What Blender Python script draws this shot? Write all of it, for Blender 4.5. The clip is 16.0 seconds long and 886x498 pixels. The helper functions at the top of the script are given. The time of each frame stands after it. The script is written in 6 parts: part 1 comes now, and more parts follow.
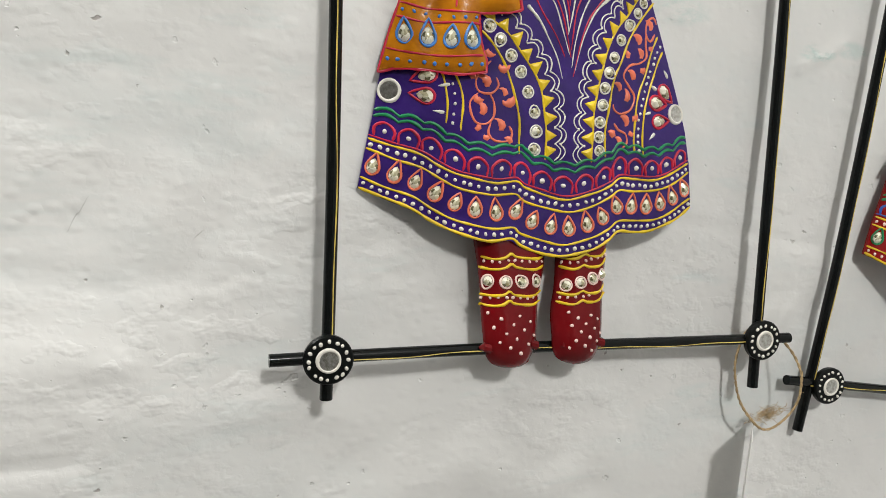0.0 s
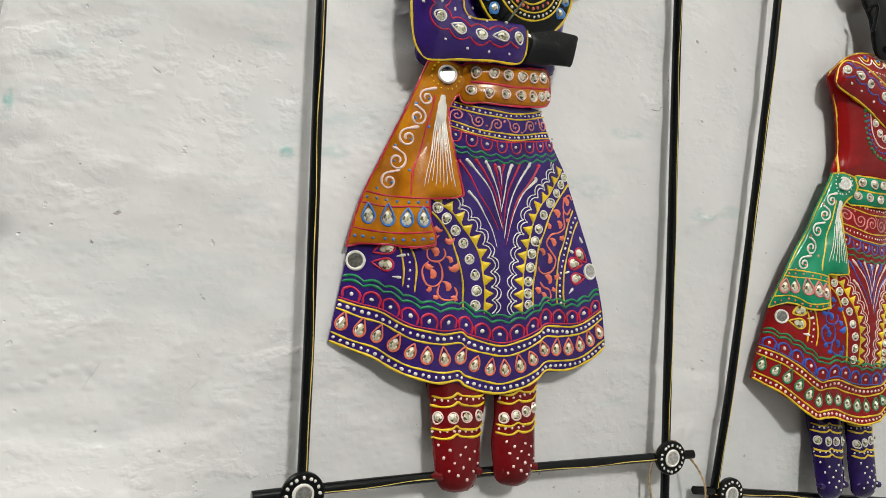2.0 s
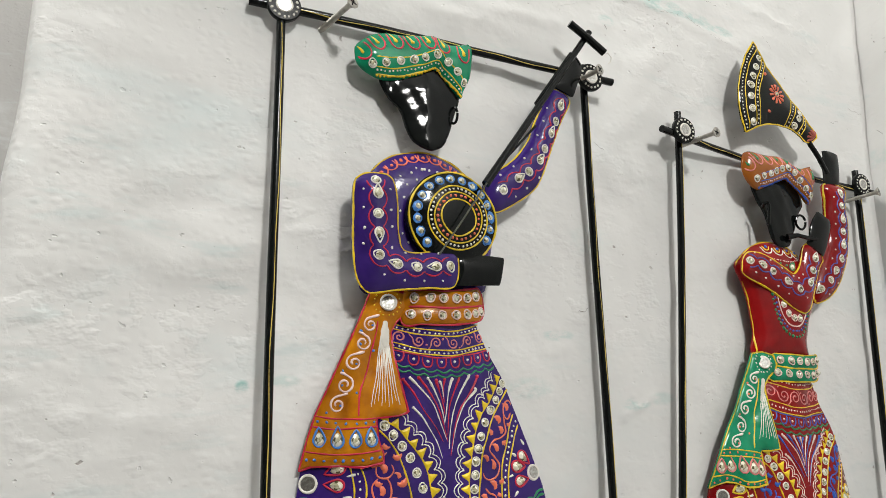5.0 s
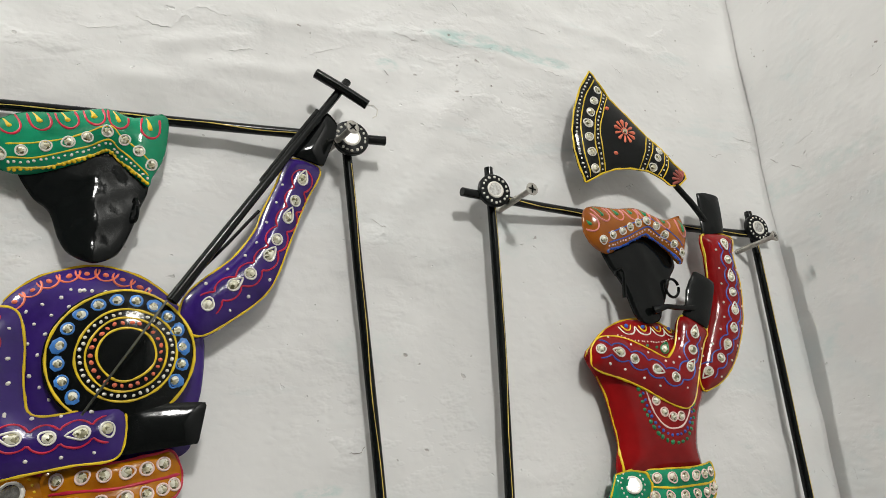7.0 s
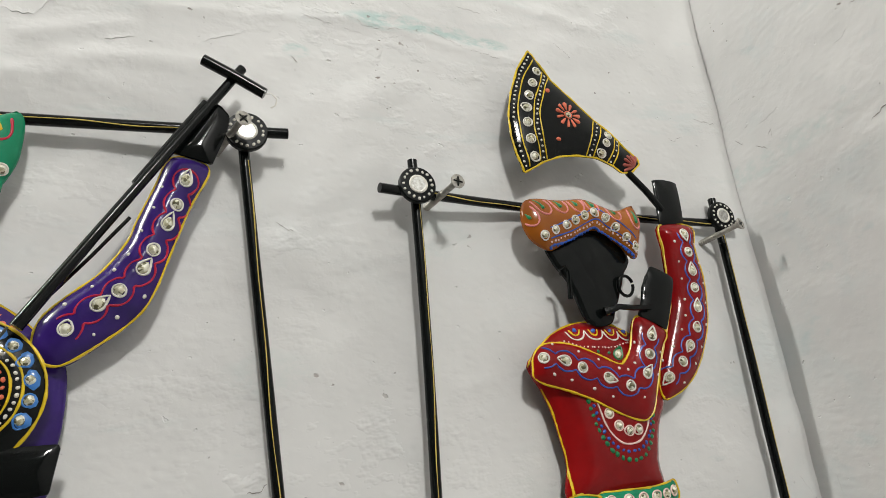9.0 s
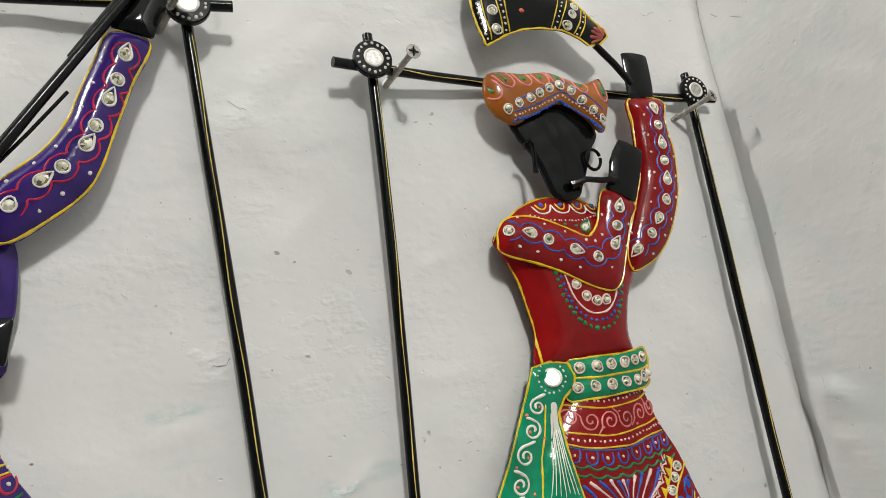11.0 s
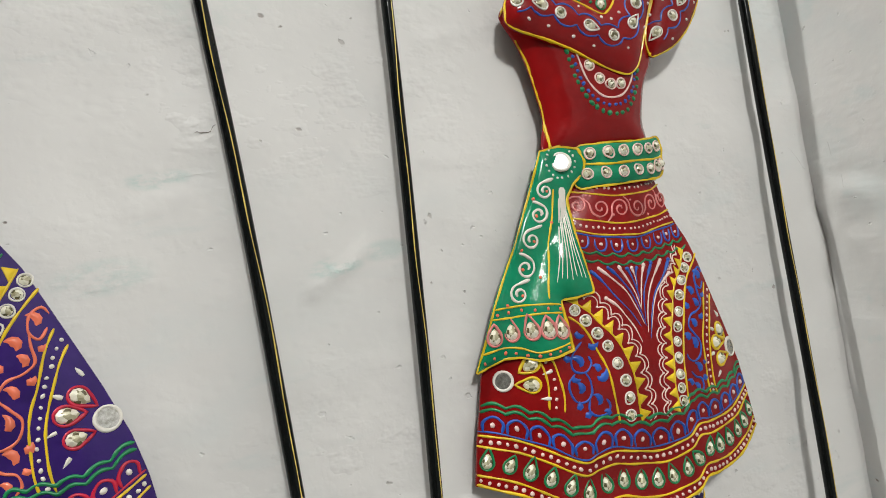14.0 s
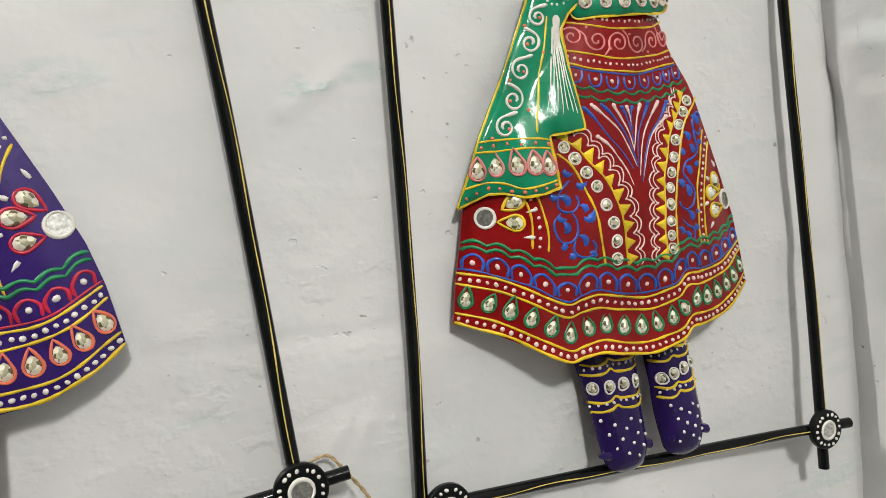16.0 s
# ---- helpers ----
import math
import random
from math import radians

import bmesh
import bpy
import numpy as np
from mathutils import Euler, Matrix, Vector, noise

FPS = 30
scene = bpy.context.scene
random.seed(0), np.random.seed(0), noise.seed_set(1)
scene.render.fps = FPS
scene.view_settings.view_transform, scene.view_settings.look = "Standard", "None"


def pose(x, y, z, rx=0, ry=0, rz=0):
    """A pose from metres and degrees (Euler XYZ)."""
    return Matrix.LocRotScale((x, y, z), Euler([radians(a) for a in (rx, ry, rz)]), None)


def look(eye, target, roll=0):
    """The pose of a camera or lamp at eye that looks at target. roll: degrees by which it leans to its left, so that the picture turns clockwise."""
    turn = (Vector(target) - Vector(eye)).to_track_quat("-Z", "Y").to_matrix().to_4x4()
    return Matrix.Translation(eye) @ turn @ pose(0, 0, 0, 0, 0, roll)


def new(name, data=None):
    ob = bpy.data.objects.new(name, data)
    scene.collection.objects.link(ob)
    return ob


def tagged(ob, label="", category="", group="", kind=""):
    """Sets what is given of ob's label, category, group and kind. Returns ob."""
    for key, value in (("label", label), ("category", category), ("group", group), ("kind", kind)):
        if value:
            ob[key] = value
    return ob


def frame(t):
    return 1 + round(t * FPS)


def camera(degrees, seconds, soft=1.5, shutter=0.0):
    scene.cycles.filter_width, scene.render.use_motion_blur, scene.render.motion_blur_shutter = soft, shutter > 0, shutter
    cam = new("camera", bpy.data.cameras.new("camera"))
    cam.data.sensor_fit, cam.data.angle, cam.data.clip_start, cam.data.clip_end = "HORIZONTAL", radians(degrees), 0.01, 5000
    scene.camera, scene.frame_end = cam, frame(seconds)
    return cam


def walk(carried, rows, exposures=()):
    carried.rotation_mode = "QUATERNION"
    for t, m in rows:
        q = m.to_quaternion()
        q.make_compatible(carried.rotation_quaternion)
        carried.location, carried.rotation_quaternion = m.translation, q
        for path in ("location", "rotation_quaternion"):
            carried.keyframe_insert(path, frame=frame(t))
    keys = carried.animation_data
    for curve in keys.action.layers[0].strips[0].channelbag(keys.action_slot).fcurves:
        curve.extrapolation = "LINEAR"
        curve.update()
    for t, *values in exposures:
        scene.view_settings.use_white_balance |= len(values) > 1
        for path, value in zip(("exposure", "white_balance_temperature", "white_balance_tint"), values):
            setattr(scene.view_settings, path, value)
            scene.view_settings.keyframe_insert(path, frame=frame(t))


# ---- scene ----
cam = camera(66.7, 16.0, soft=0.5)
PATH = [
    (0, (-0.039, -0.31, 1.435), (0.551, 1.585, 1.195), 2.6),
    (0.5, (-0.046, -0.326, 1.446), (0.568, 1.57, 1.273), 2.6),
    (1, (-0.054, -0.341, 1.458), (0.624, 1.538, 1.357), 2.7),
    (1.5, (-0.06, -0.358, 1.468), (0.635, 1.517, 1.416), 2.3),
    (2, (-0.065, -0.366, 1.475), (0.673, 1.493, 1.485), 2.5),
    (2.5, (-0.074, -0.37, 1.485), (0.706, 1.47, 1.566), 3.4),
    (3, (-0.076, -0.374, 1.494), (0.725, 1.453, 1.637), 3.1),
    (3.2, (-0.077, -0.374, 1.5), (0.737, 1.445, 1.665), 3.3),
    (5.3, (-0.058, -0.414, 1.526), (0.75, 1.368, 1.942), -1.6),
    (5.5, (-0.046, -0.413, 1.53), (0.79, 1.36, 1.924), -2.0),
    (6, (0.011, -0.402, 1.532), (0.954, 1.332, 1.859), -3.4),
    (6.5, (0.089, -0.381, 1.546), (1.029, 1.341, 1.936), -4.8),
    (7, (0.131, -0.368, 1.57), (0.905, 1.382, 2.15), -6.9),
    (7.5, (0.159, -0.358, 1.582), (0.95, 1.358, 2.239), -7.5),
    (8, (0.178, -0.347, 1.586), (0.993, 1.353, 2.256), -8.3),
    (8.5, (0.186, -0.347, 1.583), (0.986, 1.368, 2.23), -9.1),
    (9, (0.19, -0.342, 1.576), (0.972, 1.4, 2.171), -9.4),
    (9.2, (0.194, -0.342, 1.574), (0.963, 1.414, 2.146), -9.2),
    (11.5, (0.208, -0.33, 1.539), (0.985, 1.481, 1.881), -11.7),
    (12, (0.207, -0.325, 1.534), (0.975, 1.5, 1.821), -11.2),
    (12.5, (0.206, -0.319, 1.522), (0.977, 1.507, 1.787), -11.3),
    (13, (0.208, -0.313, 1.512), (0.954, 1.534, 1.694), -11.4),
    (13.5, (0.207, -0.307, 1.504), (0.958, 1.542, 1.637), -11.5),
    (14, (0.207, -0.301, 1.495), (0.947, 1.555, 1.57), -11.5),
    (14.5, (0.209, -0.297, 1.487), (0.962, 1.555, 1.529), -11.1),
    (15, (0.212, -0.294, 1.478), (0.96, 1.561, 1.453), -10.6),
    (15.5, (0.212, -0.288, 1.466), (0.934, 1.575, 1.369), -10.5),
    (16, (0.213, -0.284, 1.454), (0.921, 1.579, 1.292), -10.1),
]
walk(cam, [(t, look(eye, target, roll)) for t, eye, target, roll in PATH],
     exposures=((0, 0.0), (3.2, -0.04), (6, -0.1), (7, -0.18), (9, -0.26), (11.5, -0.13), (13.5, -0.08), (15, -0.05), (16, 0.05)))

# ---- light ----
world = bpy.data.worlds.new("world")
scene.world = world
world.use_nodes = True
world.node_tree.nodes["Background"].inputs["Color"].default_value = (0.9, 0.95, 1.0, 1)
world.node_tree.nodes["Background"].inputs["Strength"].default_value = 0.02


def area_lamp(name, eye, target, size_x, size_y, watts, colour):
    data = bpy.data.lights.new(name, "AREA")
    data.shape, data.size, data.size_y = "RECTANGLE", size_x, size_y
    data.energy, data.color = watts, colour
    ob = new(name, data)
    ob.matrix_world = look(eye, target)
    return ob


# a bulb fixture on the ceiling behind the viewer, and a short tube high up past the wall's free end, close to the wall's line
area_lamp("room_lamp", (0.26, -2.2, 2.86), (0.3, 0, 1.4), 0.26, 0.26, 35, (1.0, 0.99, 0.945))
area_lamp("tube_lamp", (-1.25, -0.26, 3.02), (0.58, -0.1, 1.6), 0.05, 0.34, 23.5, (1.0, 0.995, 0.945))
# added fill lamp aimed upwards, so the ceiling bounces soft light
area_lamp("ceiling_bounce_fill", (-1.25, -0.3, 3.06), (-1.25, -0.3, 3.25), 0.05, 0.55, 5, (1.0, 0.995, 0.945))

# ---- materials ----
def nodes_of(name):
    m = bpy.data.materials.new(name)
    m.use_nodes = True
    return m, m.node_tree.nodes, m.node_tree.links, m.node_tree.nodes["Principled BSDF"]


def enamel(name, colour, rough=0.15, coat=0.2, vary=0.25, bump=0.15, size=60.0, edge=None, spec=0.42):
    """Glossy hand-brushed paint: colour drifts in broad patches and in fine streaks, with a light orange-peel relief."""
    m, n, l, p = nodes_of(name)
    tc = n.new("ShaderNodeTexCoord")
    big = n.new("ShaderNodeTexNoise")
    big.inputs["Scale"].default_value, big.inputs["Detail"].default_value = size, 3
    fine = n.new("ShaderNodeTexNoise")
    fine.inputs["Scale"].default_value, fine.inputs["Detail"].default_value = size * 9, 4
    l.new(tc.outputs["Object"], big.inputs["Vector"])
    l.new(tc.outputs["Object"], fine.inputs["Vector"])
    ramp = n.new("ShaderNodeValToRGB")
    ramp.color_ramp.elements[0].position, ramp.color_ramp.elements[1].position = 0.3, 0.7
    ramp.color_ramp.elements[0].color = tuple(c * (1 - vary) for c in colour) + (1,)
    ramp.color_ramp.elements[1].color = tuple(min(1, c * (1 + vary)) for c in (edge or colour)) + (1,)
    l.new(big.outputs["Fac"], ramp.inputs["Fac"])
    l.new(ramp.outputs["Color"], p.inputs["Base Color"])
    rr = n.new("ShaderNodeMapRange")
    rr.inputs["To Min"].default_value, rr.inputs["To Max"].default_value = rough * 0.7, rough * 1.5
    l.new(fine.outputs["Fac"], rr.inputs["Value"])
    l.new(rr.outputs["Result"], p.inputs["Roughness"])
    b = n.new("ShaderNodeBump")
    b.inputs["Strength"].default_value, b.inputs["Distance"].default_value = bump, 0.0006
    l.new(fine.outputs["Fac"], b.inputs["Height"])
    l.new(b.outputs["Normal"], p.inputs["Normal"])
    p.inputs["Coat Weight"].default_value, p.inputs["Coat Roughness"].default_value = coat, 0.08
    p.inputs["Specular IOR Level"].default_value = spec
    return m


PURPLE = enamel("purple_enamel", (0.027, 0.010, 0.115), edge=(0.036, 0.014, 0.145), vary=0.15, rough=0.13, coat=0.15, spec=0.32)
INDIGO = enamel("indigo_enamel", (0.014, 0.006, 0.055), edge=(0.020, 0.008, 0.080), vary=0.15, rough=0.1, coat=0.1, spec=0.27)
RED = enamel("red_enamel", (0.205, 0.004, 0.005), edge=(0.235, 0.005, 0.006), vary=0.1, rough=0.1, coat=0.1, spec=0.25)
MAROON = enamel("maroon_enamel", (0.135, 0.004, 0.006), vary=0.15, rough=0.13, coat=0.05, spec=0.25)
ORANGE = enamel("orange_enamel", (0.36, 0.108, 0.003), edge=(0.49, 0.185, 0.006), vary=0.14, size=70, coat=0.0, rough=0.16, spec=0.3)
RUSSET = enamel("russet_enamel", (0.22, 0.055, 0.008), edge=(0.40, 0.125, 0.010), vary=0.2, size=22, coat=0.1)
GREEN = enamel("green_enamel", (0.006, 0.19, 0.088), edge=(0.008, 0.24, 0.12), vary=0.12, coat=0.1, rough=0.1, spec=0.27)
BLACK = enamel("black_enamel", (0.004, 0.005, 0.005), rough=0.08, bump=0.16, size=15, spec=0.24, coat=0.0)
ROD = enamel("black_rod_paint", (0.004, 0.005, 0.005), rough=0.13, bump=0.12, size=50, spec=0.25, coat=0.0)
DISC = enamel("black_disc_paint", (0.004, 0.005, 0.005), rough=0.34, bump=0.2, size=50, spec=0.16, coat=0.0)
L_YELLOW = enamel("yellow_line_paint", (0.72, 0.50, 0.012), rough=0.3, coat=0.2)
# yellow for the bar stripes, paled to carry their gloss highlight
L_STRIPE = enamel("yellow_stripe_highlight_paint", (0.70, 0.53, 0.12), rough=0.25, coat=0.3)
L_WHITE = enamel("white_line_paint", (0.74, 0.71, 0.65), rough=0.35, coat=0.1, vary=0.08)
L_PINK = enamel("pink_white_line_paint", (0.80, 0.60, 0.55), rough=0.35, coat=0.1, vary=0.1)
L_CRIMSON = enamel("crimson_line_paint", (0.50, 0.012, 0.045), rough=0.3, coat=0.2)
L_CORAL = enamel("coral_line_paint", (0.75, 0.17, 0.09), rough=0.35, coat=0.15)
L_ROSE = enamel("rose_line_paint", (0.62, 0.20, 0.19), rough=0.35, coat=0.15)
L_BRICK = enamel("brick_line_paint", (0.34, 0.075, 0.055), rough=0.35, coat=0.1)
L_BLUE = enamel("blue_line_paint", (0.015, 0.085, 0.42), rough=0.3, coat=0.2)
L_SKY = enamel("light_blue_line_paint", (0.05, 0.20, 0.55), rough=0.3, coat=0.2)
L_GREEN = enamel("green_line_paint", (0.006, 0.20, 0.07), rough=0.3, coat=0.2)


def foil_glass():
    m, n, l, p = nodes_of("foil_crystal_painted_glints")
    # voronoi cells paint dark and bright facet reflections into the base colour
    tc = n.new("ShaderNodeTexCoord")
    cell = n.new("ShaderNodeTexVoronoi")
    cell.inputs["Scale"].default_value = 620
    l.new(tc.outputs["Object"], cell.inputs["Vector"])
    sep = n.new("ShaderNodeSeparateColor")
    l.new(cell.outputs["Color"], sep.inputs["Color"])
    ramp = n.new("ShaderNodeValToRGB")
    ramp.color_ramp.elements[0].position, ramp.color_ramp.elements[0].color = 0.08, (0.13, 0.12, 0.06, 1)
    ramp.color_ramp.elements[1].position, ramp.color_ramp.elements[1].color = 0.74, (0.92, 0.90, 0.76, 1)
    mid = ramp.color_ramp.elements.new(0.32)
    mid.color = (0.56, 0.53, 0.35, 1)
    l.new(sep.outputs["Red"], ramp.inputs["Fac"])
    l.new(ramp.outputs["Color"], p.inputs["Base Color"])
    p.inputs["Metallic"].default_value, p.inputs["Roughness"].default_value = 0.18, 0.12
    p.inputs["Coat Weight"].default_value, p.inputs["Coat Roughness"].default_value = 1.0, 0.03
    return m


CRYSTAL = foil_glass()


def mirror_glass():
    m, n, l, p = nodes_of("small_craft_mirror")
    tex = n.new("ShaderNodeTexNoise")
    tex.inputs["Scale"].default_value, tex.inputs["Detail"].default_value = 700, 5
    tc = n.new("ShaderNodeTexCoord")
    l.new(tc.outputs["Object"], tex.inputs["Vector"])
    mr = n.new("ShaderNodeMapRange")
    mr.inputs["To Min"].default_value, mr.inputs["To Max"].default_value = 0.06, 0.25
    l.new(tex.outputs["Fac"], mr.inputs["Value"])
    l.new(mr.outputs["Result"], p.inputs["Roughness"])
    dull = n.new("ShaderNodeValToRGB")
    dull.color_ramp.elements[0].position, dull.color_ramp.elements[1].position = 0.35, 0.62
    dull.color_ramp.elements[0].color, dull.color_ramp.elements[1].color = (0.48, 0.47, 0.43, 1), (0.80, 0.80, 0.78, 1)
    l.new(tex.outputs["Fac"], dull.inputs["Fac"])
    l.new(dull.outputs["Color"], p.inputs["Base Color"])
    p.inputs["Metallic"].default_value = 0.95
    return m


MIRROR = mirror_glass()


def plaster(name, tint=(0.74, 0.735, 0.725), scuffs=(), crumble=0.34):
    """Many coats of whitewash over trowelled plaster, with grey rubbing, faint teal from an older coat and dark pits."""
    m, n, l, p = nodes_of(name)
    tc = n.new("ShaderNodeTexCoord")

    def tex(scale, detail, stretch=(1, 1, 1), rough=0.55, warp=0.0):
        mp = n.new("ShaderNodeMapping")
        mp.inputs["Scale"].default_value = stretch
        l.new(tc.outputs["Object"], mp.inputs["Vector"])
        t = n.new("ShaderNodeTexNoise")
        t.inputs["Scale"].default_value, t.inputs["Detail"].default_value = scale, detail
        t.inputs["Roughness"].default_value, t.inputs["Distortion"].default_value = rough, warp
        l.new(mp.outputs["Vector"], t.inputs["Vector"])
        return t.outputs["Fac"]

    def ramp(fac, a, b, ca, cb):
        r = n.new("ShaderNodeValToRGB")
        r.color_ramp.elements[0].position, r.color_ramp.elements[1].position = a, b
        r.color_ramp.elements[0].color, r.color_ramp.elements[1].color = ca, cb
        l.new(fac, r.inputs["Fac"])
        return r.outputs["Color"]

    def mix(fac, a, b, kind="MIX"):
        x = n.new("ShaderNodeMix")
        x.data_type, x.blend_type = "RGBA", kind
        for sock, v in ((x.inputs["Factor"], fac), (x.inputs["A"], a), (x.inputs["B"], b)):
            if isinstance(v, (tuple, float)):
                sock.default_value = v
            else:
                l.new(v, sock)
        return x.outputs["Result"]

    grey = ramp(tex(5.5, 5), 0.35, 0.65, tuple(c * 0.91 for c in tint) + (1,), tuple(min(1, c * 1.03) for c in tint) + (1,))
    teal = ramp(tex(9, 6, (0.7, 1, 1.2), 0.65, 0.4), 0.52, 0.72, (0, 0, 0, 1), (1, 1, 1, 1))
    patch = ramp(tex(2.2, 2), 0.40, 0.62, (0.1, 0.1, 0.1, 1), (0.75, 0.75, 0.75, 1))
    both = mix(1.0, teal, patch, "MULTIPLY")
    col = mix(both, grey, (0.61, 0.68, 0.685, 1))
    stroke = ramp(tex(26, 4, (0.45, 1, 1.9), 0.6), 0.60, 0.72, (0, 0, 0, 1), (0.7, 0.7, 0.7, 1))
    col = mix(mix(1.0, stroke, patch, "MULTIPLY"), col, (0.52, 0.62, 0.62, 1))
    broken = ramp(tex(80, 5, (0.7, 1, 1.5), 0.7), 0.42, 0.58, (0.05, 0.05, 0.05, 1), (1, 1, 1, 1))
    for x, z, rx, rz, strength in scuffs:
        mp = n.new("ShaderNodeMapping")
        mp.vector_type = "TEXTURE"
        mp.inputs["Location"].default_value, mp.inputs["Scale"].default_value = (x, 0, z), (rx, 0.3, rz)
        l.new(tc.outputs["Object"], mp.inputs["Vector"])
        g = n.new("ShaderNodeTexGradient")
        g.gradient_type = "SPHERICAL"
        l.new(mp.outputs["Vector"], g.inputs["Vector"])
        spot = ramp(g.outputs["Fac"], 0.05, 0.45, (0, 0, 0, 1), (strength, strength, strength, 1))
        col = mix(mix(1.0, spot, broken, "MULTIPLY"), col, (0.36, 0.56, 0.53, 1))
    pits = ramp(tex(150, 2, (1, 1, 1.2), 0.4), 0.735, 0.775, (0, 0, 0, 1), (1, 1, 1, 1))
    where = ramp(tex(14, 3), 0.5, 0.66, (0, 0, 0, 1), (1, 1, 1, 1))
    pit = mix(1.0, pits, where, "MULTIPLY")
    col = mix(pit, col, (0.30, 0.26, 0.24, 1))
    l.new(col, p.inputs["Base Color"])
    p.inputs["Roughness"].default_value = 0.62
    p.inputs["Specular IOR Level"].default_value = 0.35

    def bump(fac, strength, dist, before=None):
        b = n.new("ShaderNodeBump")
        b.inputs["Strength"].default_value, b.inputs["Distance"].default_value = strength, dist
        l.new(fac, b.inputs["Height"])
        if before:
            l.new(before, b.inputs["Normal"])
        return b.outputs["Normal"]

    lumps = tex(46, 2, (0.85, 1, 1.2), 0.42)
    zone = ramp(tex(6, 2), 0.40, 0.62, (0.12, 0.12, 0.12, 1), (0.7, 0.7, 0.7, 1))
    nrm = bump(mix(1.0, lumps, zone, "MULTIPLY"), 0.5, 0.0046)
    # edges of older coats of paint under the last one
    coat_a = ramp(tex(15, 3, (0.7, 1, 1.4), 0.5), 0.52, 0.58, (0, 0, 0, 1), (1, 1, 1, 1))
    nrm = bump(mix(1.0, coat_a, zone, "MULTIPLY"), 0.35, 0.0013, nrm)
    # crumbs and flakes, thick in some places and none in others
    some = ramp(tex(9, 3, (0.8, 1, 1.3)), 0.46, 0.62, (0.05, 0.05, 0.05, 1), (1, 1, 1, 1))
    crumbs = ramp(tex(75, 3, (0.8, 1, 1.15), 0.55), 0.50, 0.66, (0, 0, 0, 1), (1, 1, 1, 1))
    nrm = bump(mix(1.0, crumbs, some, "MULTIPLY"), crumble, 0.0014, nrm)
    grit = ramp(tex(210, 3, (1, 1, 1), 0.5), 0.5, 0.8, (0, 0, 0, 1), (1, 1, 1, 1))
    nrm = bump(mix(1.0, grit, zone, "MULTIPLY"), 0.2, 0.0009, nrm)
    # small blisters and dimples in loose fields, thickest towards the wall's free end
    sep = n.new("ShaderNodeSeparateXYZ")
    l.new(tc.outputs["Object"], sep.inputs["Vector"])
    near = n.new("ShaderNodeMapRange")
    for key, v in (("From Min", 0.14), ("From Max", -0.04), ("To Min", 0.22), ("To Max", 0.34)):
        near.inputs[key].default_value = v
    l.new(sep.outputs["X"], near.inputs["Value"])
    field = mix(1.0, ramp(tex(13, 3), 0.40, 0.62, (0.32, 0.32, 0.32, 1), (1, 1, 1, 1)), near.outputs["Result"], "MULTIPLY")
    def grains(scale, radius, stretch):
        mp = n.new("ShaderNodeMapping")
        mp.inputs["Scale"].default_value = stretch
        l.new(tc.outputs["Object"], mp.inputs["Vector"])
        v = n.new("ShaderNodeTexVoronoi")
        v.inputs["Scale"].default_value = scale
        l.new(mp.outputs["Vector"], v.inputs["Vector"])
        r = n.new("ShaderNodeValToRGB")
        r.color_ramp.interpolation = "EASE"
        r.color_ramp.elements[0].position, r.color_ramp.elements[1].position = 0.0, radius
        r.color_ramp.elements[0].color, r.color_ramp.elements[1].color = (1, 1, 1, 1), (0, 0, 0, 1)
        l.new(v.outputs["Distance"], r.inputs["Fac"])
        return r.outputs["Color"]
    nrm = bump(mix(1.0, grains(150, 0.5, (0.75, 0.3, 1.1)), field, "MULTIPLY"), 0.6, 0.0011, nrm)
    nrm = bump(mix(1.0, tex(110, 2, (0.9, 1, 1.05), 0.45), field, "MULTIPLY"), 0.35, 0.0014, nrm)
    nrm = bump(mix(1.0, grains(85, 0.25, (1, 0.3, 1)), field, "MULTIPLY"), 0.6, -0.0011, nrm)
    nrm = bump(pits, 0.5, -0.0012, nrm)
    l.new(nrm, p.inputs["Normal"])
    return m


PLASTER = plaster("whitewashed_plaster", scuffs=((0.335, 1.852, 0.040, 0.009, 0.62), (0.372, 1.850, 0.024, 0.007, 0.55), (0.402, 1.845, 0.024, 0.006, 0.6), (-0.012, 1.524, 0.005, 0.005, 1.0),
                                                  (0.270, 1.822, 0.010, 0.006, 0.5), (0.012, 1.527, 0.012, 0.005, 0.4), (0.207, 1.558, 0.016, 0.005, 0.5), (0.274, 1.508, 0.016, 0.006, 0.5), (0.180, 1.521, 0.024, 0.009, 0.3), (0.30, 1.512, 0.016, 0.006, 0.3),
                                                  (0.345, 1.70, 0.03, 0.02, 0.12), (0.24, 1.63, 0.03, 0.015, 0.12), (0.60, 1.45, 0.01, 0.008, 0.6), (-0.139, 1.535, 0.003, 0.010, 0.9)))
PLASTER_END = plaster("calmer_whitewashed_plaster", scuffs=((0.6, 1.745, 0.02, 0.012, 0.2), (0.6, 1.45, 0.01, 0.008, 0.6)), crumble=0.12)
# for the unseen walls: kept dark to cut bounce and enamel reflections
DIM = plaster("dark_unseen_plaster", (0.33, 0.315, 0.295))
# recess wall darkened in its colour to stand in for shade
ALCOVE = plaster("alcove_shade_plaster", (0.42, 0.41, 0.40))


